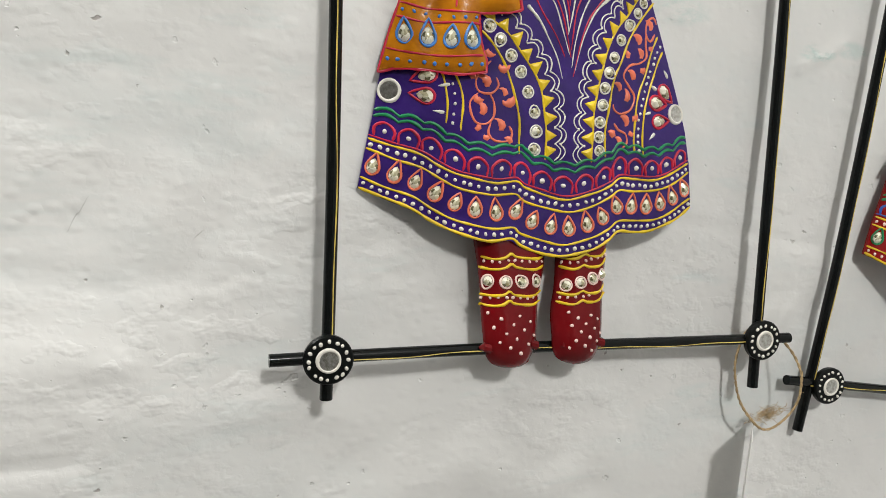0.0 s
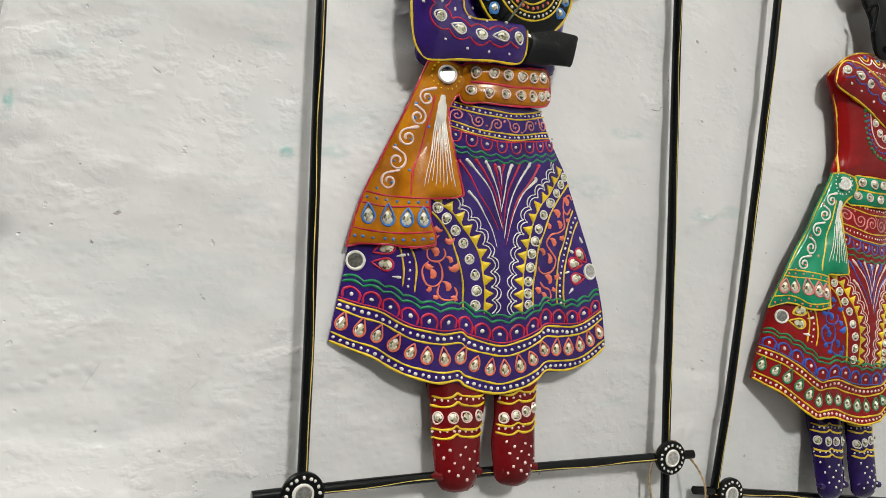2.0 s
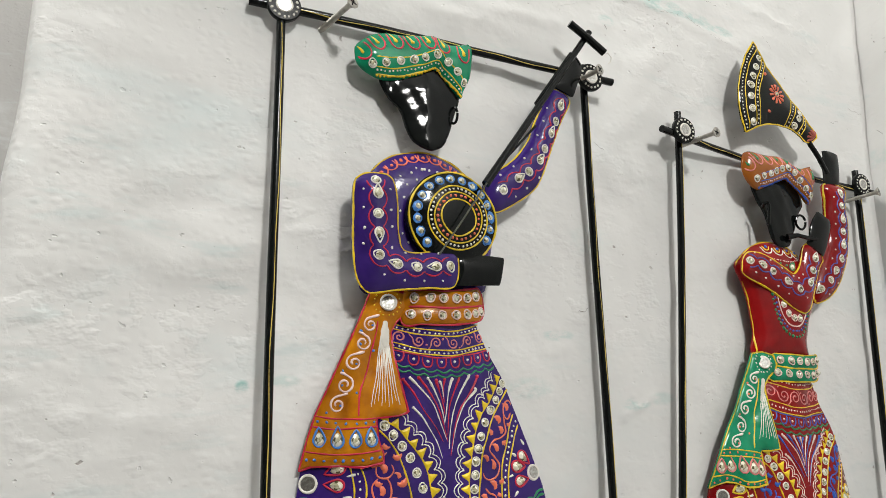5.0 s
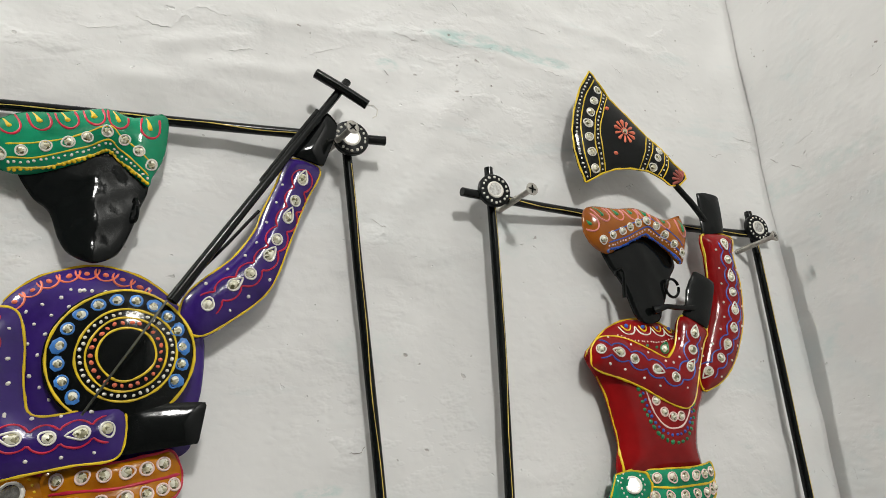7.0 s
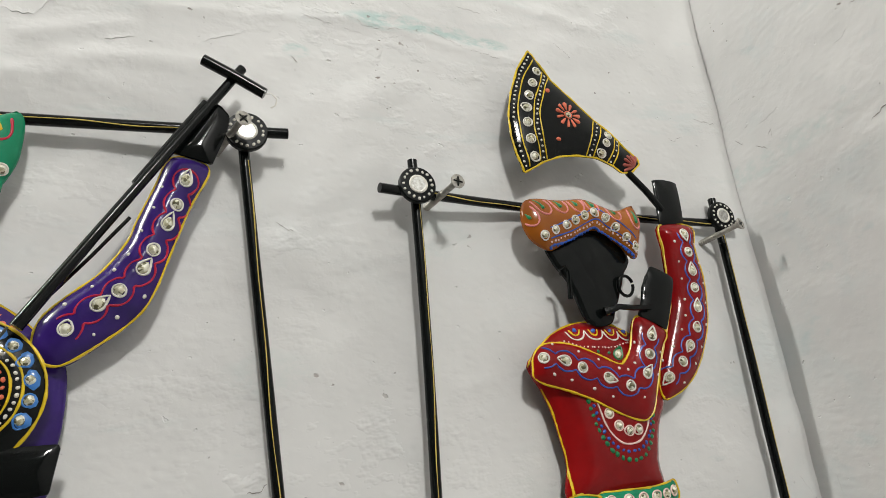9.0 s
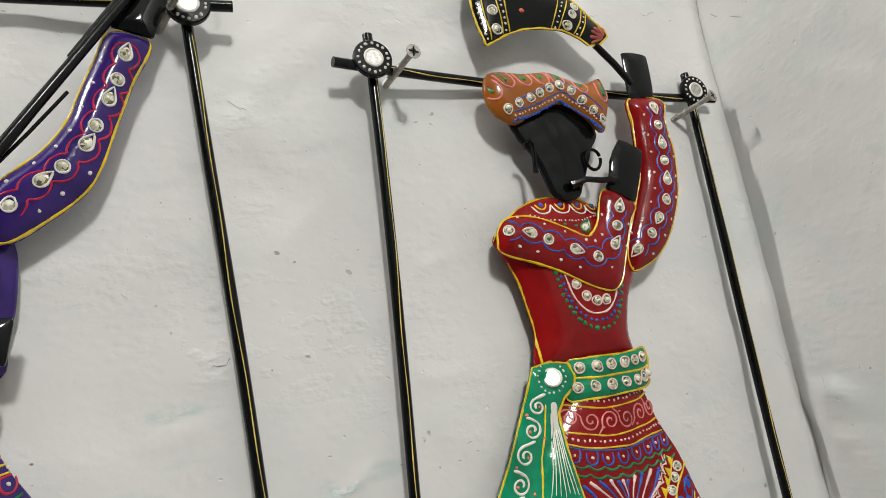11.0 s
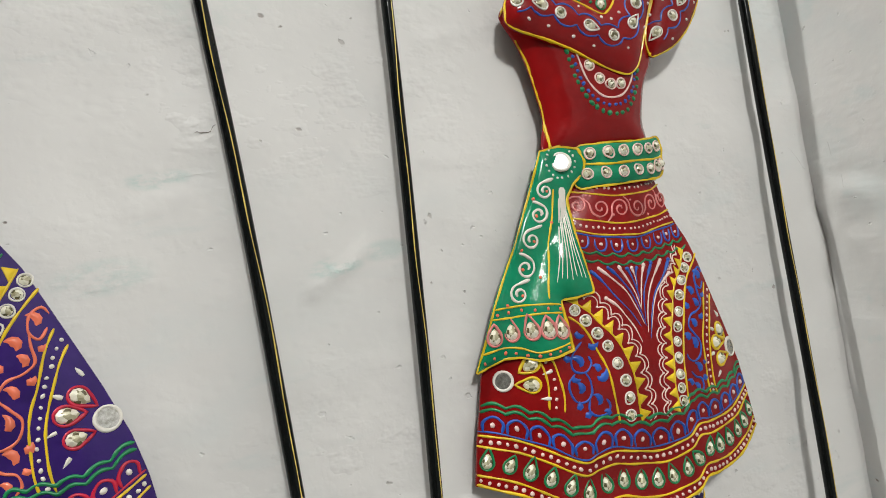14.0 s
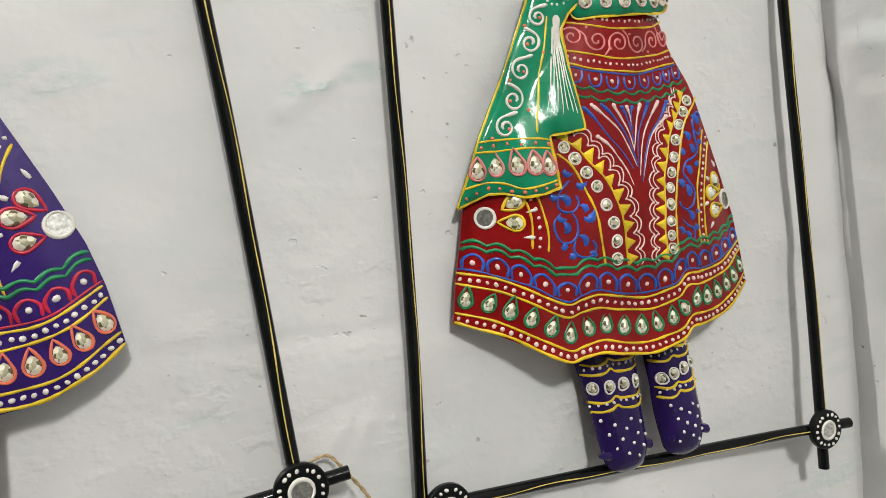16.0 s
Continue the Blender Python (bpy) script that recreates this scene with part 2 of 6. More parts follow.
def simple(name, colour, rough, metallic=0.0, scale=40.0, vary=0.15, bump=0.2, dist=0.001):
    m, n, l, p = nodes_of(name)
    tc = n.new("ShaderNodeTexCoord")
    t = n.new("ShaderNodeTexNoise")
    t.inputs["Scale"].default_value, t.inputs["Detail"].default_value = scale, 6
    l.new(tc.outputs["Object"], t.inputs["Vector"])
    r = n.new("ShaderNodeValToRGB")
    r.color_ramp.elements[0].position, r.color_ramp.elements[1].position = 0.3, 0.7
    r.color_ramp.elements[0].color = tuple(c * (1 - vary) for c in colour) + (1,)
    r.color_ramp.elements[1].color = tuple(min(1, c * (1 + vary)) for c in colour) + (1,)
    l.new(t.outputs["Fac"], r.inputs["Fac"])
    l.new(r.outputs["Color"], p.inputs["Base Color"])
    b = n.new("ShaderNodeBump")
    b.inputs["Strength"].default_value, b.inputs["Distance"].default_value = bump, dist
    l.new(t.outputs["Fac"], b.inputs["Height"])
    l.new(b.outputs["Normal"], p.inputs["Normal"])
    p.inputs["Roughness"].default_value, p.inputs["Metallic"].default_value = rough, metallic
    return m


WIRE = simple("dark_wire", (0.10, 0.105, 0.09), 0.28, 0.9, 300, 0.3, 0.2, 0.0003)
STEEL = simple("dull_zinc_steel", (0.42, 0.40, 0.36), 0.45, 0.7, 300, 0.3, 0.3, 0.0004)
TWINE = simple("jute_twine", (0.42, 0.30, 0.16), 0.9, 0, 500, 0.35, 0.8, 0.0005)
PAPER = simple("white_card", (0.74, 0.73, 0.71), 0.7, 0, 60, 0.04, 0.1)
FLOOR = simple("cement_floor", (0.30, 0.29, 0.27), 0.7, 0, 8, 0.2, 0.3)

# ---- shape tools: local millimetres, x across, z up, d out from the wall ----
MM = 0.001


def resample(pts, step, closed=False, smooth=True):
    """Points along a smooth curve through pts, about step apart."""
    p = np.array(pts, float)
    n = len(p)
    if smooth and n > 2:
        out = []
        last = n if closed else n - 1
        for i in range(last):
            if closed:
                a, b, c, d = p[i - 1], p[i], p[(i + 1) % n], p[(i + 2) % n]
            else:
                a, b, c, d = p[max(i - 1, 0)], p[i], p[i + 1], p[min(i + 2, n - 1)]
            for u in np.linspace(0, 1, 8, endpoint=False):
                out.append(0.5 * ((2 * b) + (c - a) * u + (2 * a - 5 * b + 4 * c - d) * u ** 2 + (3 * b - a - 3 * c + d) * u ** 3))
        if not closed:
            out.append(p[-1])
        p = np.array(out)
    if closed:
        p = np.vstack([p, p[:1]])
    seg = np.hypot(*(p[1:] - p[:-1]).T)
    s = np.concatenate([[0], np.cumsum(seg)])
    count = max(3 if closed else 2, int(round(s[-1] / step)) + 1)
    t = np.linspace(0, s[-1], count)
    q = np.stack([np.interp(t, s, p[:, 0]), np.interp(t, s, p[:, 1])], 1)
    return q[:-1] if closed else q


def along(path, count, inset=0.0):
    """count points spread evenly over an open path, with its heading."""
    q = resample(path, 0.5)
    idx = np.linspace(inset * (len(q) - 1), (1 - inset) * (len(q) - 1), count)
    res = []
    for k in idx:
        i = int(min(max(round(k), 1), len(q) - 2))
        d = q[i + 1] - q[i - 1]
        res.append((q[int(round(k))], d / (np.hypot(*d) + 1e-9)))
    return res


def edge_distance(poly):
    a = np.array(poly, float)
    b = np.roll(a, -1, 0)
    ab = b - a
    ll = (ab ** 2).sum(1) + 1e-9

    def dist(x, z):
        x, z = np.atleast_1d(np.asarray(x, float)), np.atleast_1d(np.asarray(z, float))
        best = np.full(x.shape, 1e9)
        for i in range(len(a)):
            t = np.clip(((x - a[i, 0]) * ab[i, 0] + (z - a[i, 1]) * ab[i, 1]) / ll[i], 0, 1)
            best = np.minimum(best, np.hypot(x - a[i, 0] - t * ab[i, 0], z - a[i, 1] - t * ab[i, 1]))
        return best
    return dist


def pillow(poly, base, rise, width):
    """Hammered sheet: a rounded rise from the rim inwards."""
    dist = edge_distance(resample(poly, 4, True))

    def h(x, z):
        u = np.clip(dist(x, z) / width, 0, 1)
        return base + rise * np.clip(1 - (1 - u) ** 2, 0, 1) ** 0.75
    return h


def inside(poly, x, z):
    a = np.array(poly, float)
    b = np.roll(a, -1, 0)
    hit = np.zeros(np.shape(x), bool)
    for (x0, z0), (x1, z1) in zip(a, b):
        if z0 != z1:
            hit ^= ((z0 > z) != (z1 > z)) & (x < (x1 - x0) * (z - z0) / (z1 - z0) + x0)
    return hit


class Shape:
    """Collects faces with materials and becomes one mesh."""

    def __init__(self):
        self.v, self.f, self.m, self.mats = [], [], [], []

    def slot(self, mat):
        if mat not in self.mats:
            self.mats.append(mat)
        return self.mats.index(mat)

    def add(self, verts, faces, mat):
        o, k = len(self.v), self.slot(mat)
        self.v += [tuple(v) for v in verts]
        self.f += [tuple(o + i for i in f) for f in faces]
        self.m += [k] * len(faces)

    def mesh(self, name, sharp=38):
        me = bpy.data.meshes.new(name)
        me.from_pydata([(x * MM, -d * MM, z * MM) for x, z, d in self.v], [], self.f)
        for mat in self.mats:
            me.materials.append(mat)
        me.polygons.foreach_set("material_index", self.m)
        me.polygons.foreach_set("use_smooth", [True] * len(self.f))
        me.set_sharp_from_angle(angle=radians(sharp))
        me.update()
        return me

    # solid pieces, in (x, z, d)
    def sheet(self, outline, h, mat, thick=1.4, step=3.2, smooth=True, rim=2.0):
        from mathutils.geometry import delaunay_2d_cdt
        ring = resample(outline, rim, True, smooth)
        lo, hi = ring.min(0), ring.max(0)
        gx, gz = np.meshgrid(np.arange(lo[0], hi[0], step), np.arange(lo[1], hi[1], step))
        gx = gx + (np.arange(gx.shape[0])[:, None] % 2) * step / 2
        gx, gz = gx.ravel(), gz.ravel()
        keep = inside(ring, gx, gz)
        gx, gz = gx[keep], gz[keep]
        keep = edge_distance(ring)(gx, gz) > step * 0.4
        near = offset_ring(ring, 0.7)
        pts = np.vstack([ring, near, np.stack([gx[keep], gz[keep]], 1)])
        n = len(ring)
        out = delaunay_2d_cdt([Vector(p) for p in pts], [(i, (i + 1) % n) for i in range(n)], [], 1, 1e-5)
        v = np.array([(p.x, p.y) for p in out[0]])
        d = h(v[:, 0], v[:, 1])
        faces = []
        for f in out[2]:
            a, b, c = (v[i] for i in f[:3])
            cross = (b[0] - a[0]) * (c[1] - a[1]) - (b[1] - a[1]) * (c[0] - a[0])
            faces.append(tuple(f) if cross > 0 else tuple(reversed(f)))
        k = len(v)
        verts = [(x, z, e) for (x, z), e in zip(v, d)] + [(x, z, e - thick) for (x, z), e in zip(v, d)]
        count = {}
        for f in faces:
            for i in range(len(f)):
                e = (f[i], f[(i + 1) % len(f)])
                count[frozenset(e)] = count.get(frozenset(e), []) + [e]
        back = [tuple(i + k for i in reversed(f)) for f in faces]
        side = [(e[0][0], e[0][0] + k, e[0][1] + k, e[0][1]) for e in count.values() if len(e) == 1]
        self.add(verts, faces + back + side, mat)

    def tube(self, pts, r, mat, sides=8, cap=True):
        p = np.array(pts, float)
        r = np.broadcast_to(r, (len(p),))
        t = np.gradient(p, axis=0)
        t /= np.linalg.norm(t, axis=1)[:, None] + 1e-9
        ref = np.array([0.0, 0.0, 1.0]) if abs(t[0][2]) < 0.9 else np.array([1.0, 0.0, 0.0])
        verts, faces = [], []
        for i in range(len(p)):
            a = np.cross(t[i], ref)
            a /= np.linalg.norm(a)
            b = np.cross(t[i], a)
            ref = np.cross(a, t[i])
            for s in range(sides):
                w = 2 * math.pi * s / sides
                verts.append(p[i] + r[i] * (a * math.cos(w) + b * math.sin(w)))
        for i in range(len(p) - 1):
            for s in range(sides):
                q = (s + 1) % sides
                faces.append((i * sides + s, i * sides + q, (i + 1) * sides + q, (i + 1) * sides + s))
        if cap:
            faces.append(tuple(range(sides - 1, -1, -1)))
            faces.append(tuple((len(p) - 1) * sides + s for s in range(sides)))
        self.add(verts, faces, mat)


def offset_ring(ring, dist):
    d = np.roll(ring, -1, 0) - np.roll(ring, 1, 0)
    d /= np.hypot(d[:, 0], d[:, 1])[:, None] + 1e-9
    area = (ring[:, 0] * np.roll(ring[:, 1], -1) - np.roll(ring[:, 0], -1) * ring[:, 1]).sum()
    nrm = np.stack([-d[:, 1], d[:, 0]], 1) * (1 if area > 0 else -1)
    return ring + nrm * dist


rng = np.random.default_rng(7)


class Paint:
    """Raised cone-paint work on a surface d = h(x, z); move maps the pattern onto the surface."""

    def __init__(self, h, move=None):
        self.h, self.move, self.shapes = h, move or (lambda q: q), {}

    def shape(self, mat):
        return self.shapes.setdefault(mat, Shape())

    def line(self, mat, pts, r=0.6, closed=False, taper=None, smooth=True, wob=0.25, rise=1.0):
        q = resample(pts, 1.3, closed, smooth)
        n = len(q)
        if n < 2:
            return
        k = np.arange(n)
        ph = rng.uniform(0, 6.28, 4)
        if closed:
            ph2 = 2 * np.pi * k / n
            q = q + wob * np.stack([np.sin(ph2 * 3 + ph[0]), np.sin(ph2 * 4 + ph[1])], 1)
        else:
            q = q + wob * np.stack([np.sin(k * 0.33 + ph[0]), np.sin(k * 0.27 + ph[1])], 1)
        q = self.move(q)
        d = np.gradient(q, axis=0) if not closed else (np.roll(q, -1, 0) - np.roll(q, 1, 0))
        d /= np.hypot(d[:, 0], d[:, 1])[:, None] + 1e-9
        nrm = np.stack([-d[:, 1], d[:, 0]], 1)
        rad = r * (1 + 0.16 * np.sin(k * 0.55 + ph[2]) + 0.1 * np.sin(k * 1.3 + ph[3]))
        if taper is not None:
            rad = rad * np.interp(np.linspace(0, 1, n), np.linspace(0, 1, len(taper)), taper)
        if not closed:
            rad[0] *= 0.55
            rad[-1] *= 0.55
        prof = ((-1, -0.25), (-0.75, 0.5), (0, 0.85), (0.75, 0.5), (1, -0.25))
        verts, faces, m = [], [], len(prof)
        cols = [q + nrm * (a * rad)[:, None] for a, b in prof]
        hs = self.h(q[:, 0], q[:, 1])
        he = [self.h(cols[j][:, 0], cols[j][:, 1]) if j in (0, m - 1) else hs for j in range(m)]
        for i in range(n):
            for j, (a, b) in enumerate(prof):
                verts.append((cols[j][i, 0], cols[j][i, 1], (he[j][i] if j in (0, m - 1) else hs[i]) + b * rad[i] * rise))
        for i in range(n if closed else n - 1):
            e = (i + 1) % n
            for j in range(m - 1):
                faces.append((i * m + j, e * m + j, e * m + j + 1, i * m + j + 1)[::-1])
        if not closed:
            faces += [tuple(range(m)), tuple((n - 1) * m + j for j in range(m - 1, -1, -1))]
        self.shape(mat).add(verts, faces, mat)

    def dot(self, mat, x, z, r=1.0, rise=0.7):
        q = self.move(np.array([[x, z]], float))[0]
        q = q + rng.normal(0, 0.2, 2)
        r = r * rng.uniform(0.82, 1.15)
        ell, turn = rng.uniform(0.85, 1.2), rng.uniform(0, 3.14)
        hs = float(self.h(q[0], q[1])[0])
        sides, verts = 8, []
        for k, (rr, e) in enumerate(((1.0, -0.15), (0.85, 0.4), (0.45, 0.85))):
            for s in range(sides):
                w = 2 * math.pi * s / sides
                a, b = rr * r * ell * math.cos(w), rr * r / ell * math.sin(w)
                verts.append((q[0] + a * math.cos(turn) - b * math.sin(turn), q[1] + a * math.sin(turn) + b * math.cos(turn), hs + e * rise * r))
        verts.append((q[0], q[1], hs + rise * r))
        faces = []
        for k in range(2):
            for s in range(sides):
                e = (s + 1) % sides
                faces.append((k * sides + s, k * sides + e, (k + 1) * sides + e, (k + 1) * sides + s))
        faces += [(2 * sides + s, 2 * sides + (s + 1) % sides, 3 * sides) for s in range(sides)]
        self.shape(mat).add(verts, faces, mat)

    def dots(self, mat, path, gap, r=0.95, inset=0.01):
        q = resample(path, 1.0)
        length = np.hypot(*(q[1:] - q[:-1]).T).sum()
        for p, _ in along(path, max(2, int(length / gap)), inset):
            self.dot(mat, p[0], p[1], r)

    def blob(self, mat, poly, rise=0.7, smooth=True):
        """A flat filled patch of thick paint."""
        ring = self.move(resample(poly, 1.2, True, smooth))
        c = ring.mean(0)
        inner = c + (ring - c) * 0.72
        n = len(ring)
        verts = [(x, z, d - 0.2) for (x, z), d in zip(ring, self.h(ring[:, 0], ring[:, 1]))]
        verts += [(x, z, d + rise) for (x, z), d in zip(inner, self.h(inner[:, 0], inner[:, 1]))]
        verts.append((c[0], c[1], float(self.h(c[0], c[1])[0]) + rise * 1.1))
        faces = []
        for i in range(n):
            e = (i + 1) % n
            faces += [(i, e, n + e, n + i), (n + i, n + e, 2 * n)]
        area = (ring[:, 0] * np.roll(ring[:, 1], -1) - np.roll(ring[:, 0], -1) * ring[:, 1]).sum()
        if area < 0:
            faces = [f[::-1] for f in faces]
        self.shape(mat).add(verts, faces, mat)

    def comma(self, mat, x, z, size, turn, fat=1.0):
        """A brushed comma leaf."""
        q = []
        for u in np.linspace(0, 1, 7):
            a = turn + 1.9 * u
            q.append((x + size * u * math.cos(a), z + size * u * math.sin(a)))
        self.line(mat, q, fat, taper=(0.35, 1.0, 1.35, 1.1, 0.6, 0.25), wob=0.05, rise=0.4)

    def spiral(self, mat, x, z, r, turn, turns=1.35, hand=1, width=0.6, tail=None):
        q = []
        for u in np.linspace(0, 1, 20):
            a = turn + hand * 2 * math.pi * turns * u
            q.append((x + r * (1 - 0.85 * u) * math.cos(a), z + r * (1 - 0.85 * u) * math.sin(a)))
        if tail:
            t0 = np.array((-math.sin(turn), math.cos(turn))) * hand
            out = np.array((math.cos(turn), math.sin(turn)))
            a = np.array(q[0])
            q = [tuple(a - t0 * tail + out * tail * 0.55), tuple(a - t0 * tail * 0.5 + out * tail * 0.06)] + q
        self.line(mat, q, width, wob=0.05, taper=(0.8, 1.1, 1.0, 1.0, 1.2))

    def seat(self, x, z, turn=0.0, size=1.0, lift=0.0):
        """The pose of a stone set at (x, z), square to the surface."""
        q = self.move(np.array([[x, z]], float))[0]
        e = 1.5
        d0 = float(self.h(q[0], q[1])[0])
        dx = (float(self.h(q[0] + e, q[1])[0]) - float(self.h(q[0] - e, q[1])[0])) / (2 * e)
        dz = (float(self.h(q[0], q[1] + e)[0]) - float(self.h(q[0], q[1] - e)[0])) / (2 * e)
        dx, dz = max(-1.2, min(1.2, dx)), max(-1.2, min(1.2, dz))
        out = Vector((-dx, -1.0, -dz)).normalized()
        side = Vector((1, 0, 0))
        side = (side - out * side.dot(out)).normalized()
        up = side.cross(out) * -1
        m = Matrix((side, -out, up)).transposed().to_4x4()
        return Matrix.Translation((q[0] * MM, -(d0 + lift) * MM, q[1] * MM)) @ m @ Matrix.Rotation(turn, 4, "Y") @ Matrix.Scale(size, 4)

    def finish(self, parent):
        names = {L_YELLOW: "yellow_linework", L_WHITE: "white_linework", L_PINK: "pale_pink_linework", L_CRIMSON: "crimson_linework",
                 L_CORAL: "coral_linework", L_ROSE: "rose_linework", L_BRICK: "brick_red_linework", L_BLUE: "blue_linework", L_SKY: "light_blue_linework", L_GREEN: "green_linework"}
        for mat, s in self.shapes.items():
            me = s.mesh(names[mat], 60)
            ob = new(names[mat], me)
            ob.parent = parent
            tagged(ob, kind="stuff", label="raised " + names[mat].replace("_linework", "").replace("_", " ") + " hand-piped paint")

    def join(self, shape):
        for mat, s in self.shapes.items():
            shape.add(s.v, s.f, mat)


def part(name, data, parent, label="", m=None):
    if isinstance(data, Shape):
        data = data.mesh(name)
    ob = new(name, data)
    ob.parent = parent
    if m is not None:
        ob.matrix_basis = m
    return tagged(ob, label=label)


# stones: unit meshes in millimetres, shared by all their repeats
stone_cache = {}


def collar(s, path, r, mat, wob):
    """A bead of paint round a stone."""
    n = len(path)
    d = np.roll(path, -1, 0) - np.roll(path, 1, 0)
    d /= np.hypot(d[:, 0], d[:, 1])[:, None] + 1e-9
    nrm = np.stack([d[:, 1], -d[:, 0]], 1)
    prof = ((1.0, -0.3), (0.8, 0.45), (0.0, 0.8), (-0.8, 0.45), (-1.0, -0.3))
    verts = [(*(path[i] + nrm[i] * a * r * wob[i]), b * r * 1.15 + (0.1 if b > 0 else 0)) for i in range(n) for a, b in prof]
    m = len(prof)
    faces = [(i * m + j, ((i + 1) % n) * m + j, ((i + 1) % n) * m + j + 1, i * m + j + 1) for i in range(n) for j in range(m - 1)]
    s.add(verts, faces, mat)


def stone_mesh(kind, ring_mat, variant):
    key = (kind, ring_mat, variant)
    if key in stone_cache:
        return stone_cache[key]
    vr = random.Random(variant * 7 + len(kind))
    s = Shape()
    n = 18
    ang = [2 * math.pi * i / n + math.pi / 2 for i in range(n)]
    wob = [1 + 0.16 * math.sin(a + variant) + 0.1 * math.sin(2 * a + 2 * variant) + vr.uniform(-0.12, 0.12) for a in ang]
    if kind == "drop":
        tip = 1.75 + 0.18 * variant
        path = np.array([(2.75 * math.cos(a), 3.0 * math.sin(a) * (1 + (tip - 1) * max(0.0, math.sin(a)) ** 5)) for a in ang])
        path[:, 0] *= np.where(path[:, 1] > 3.0, 0.8, 1.0)
        base = np.array([(2.35 * math.cos(a), (3.7 if math.sin(a) > 0 else 2.65) * math.sin(a)) for a in ang])
        base[:, 0] *= np.where(base[:, 1] > 2.0, 0.75, 1.0)
        collar(s, path * 1.07, 0.52, ring_mat, wob)
    elif kind == "mirror":
        base = np.array([(4.0 * math.cos(a), 4.0 * math.sin(a)) for a in ang])
        collar(s, base * 1.13, 0.8, ring_mat, wob)
    else:
        base = np.array([(2.25 * math.cos(a), 2.25 * math.sin(a)) for a in ang])
        tail = np.array([1 + (0.35 if variant == 2 else 0.1) * max(0.0, math.sin(a)) ** 6 for a in ang])
        collar(s, base * (1.23 * tail)[:, None], 0.44, ring_mat, wob)
    if kind == "mirror":
        s.add([(p[0] * 1.04, p[1] * 1.04, 0.45 + 0.03 * p[0] * (variant - 1)) for p in base], [tuple(range(n))], MIRROR)
    else:
        # faceted crown with a small table
        m = n // 2
        jit = lambda k: np.array((vr.uniform(-k, k), vr.uniform(-k, k)))
        girdle = [(*(base[2 * i] * 1.04), 0.25) for i in range(m)]
        mid = [(*((base[2 * i] * 0.5 + base[(2 * i + 2) % n] * 0.5) * 0.70 + jit(0.16)), 1.15 + vr.uniform(-0.2, 0.25)) for i in range(m)]
        table = [(*(base[2 * i] * 0.34 + jit(0.08)), 1.75 + vr.uniform(-0.1, 0.1)) for i in range(m)]
        verts = girdle + mid + table + [(0, 0, 1.85)]
        faces = []
        for i in range(m):
            e = (i + 1) % m
            faces += [(i, e, m + i), (m + i, e, m + e), (m + i, m + e, 2 * m + e), (m + i, 2 * m + e, 2 * m + i), (2 * m + i, 2 * m + e, 3 * m)]
        s.add(verts, faces, CRYSTAL)
    me = s.mesh(kind, 60)
    if kind != "mirror":
        flat = [p.material_index == 0 for p in me.polygons]
        me.polygons.foreach_set("use_smooth", flat)
    stone_cache[key] = me
    return me


def set_stone(paint, parent, kind, x, z, ring_mat, turn=None, size=1.0):
    me = stone_mesh(kind, ring_mat, int(rng.integers(0, 3)))
    turn = rng.uniform(0, 6.28) if turn is None else turn + rng.normal(0, 0.06)
    name = {"gem": "round_gem", "drop": "teardrop_gem", "mirror": "round_mirror"}[kind]
    return part(name, me, parent, m=paint.seat(x, z, turn, size * rng.uniform(0.95, 1.06)))


def join_stone(shape, paint, kind, x, z, ring_mat, turn=None, size=1.0):
    """A stone that belongs to the one mesh of a figure."""
    me = stone_mesh(kind, ring_mat, int(rng.integers(0, 3)))
    turn = rng.uniform(0, 6.28) if turn is None else turn
    m = paint.seat(x, z, turn, size)
    vs = [m @ v.co for v in me.vertices]
    for k, mat in enumerate(me.materials):
        faces = [tuple(p.vertices) for p in me.polygons if p.material_index == k]
        used = sorted({i for f in faces for i in f})
        at = {i: j for j, i in enumerate(used)}
        shape.add([(vs[i].x / MM, vs[i].z / MM, -vs[i].y / MM) for i in used], [tuple(at[i] for i in f) for f in faces], mat)


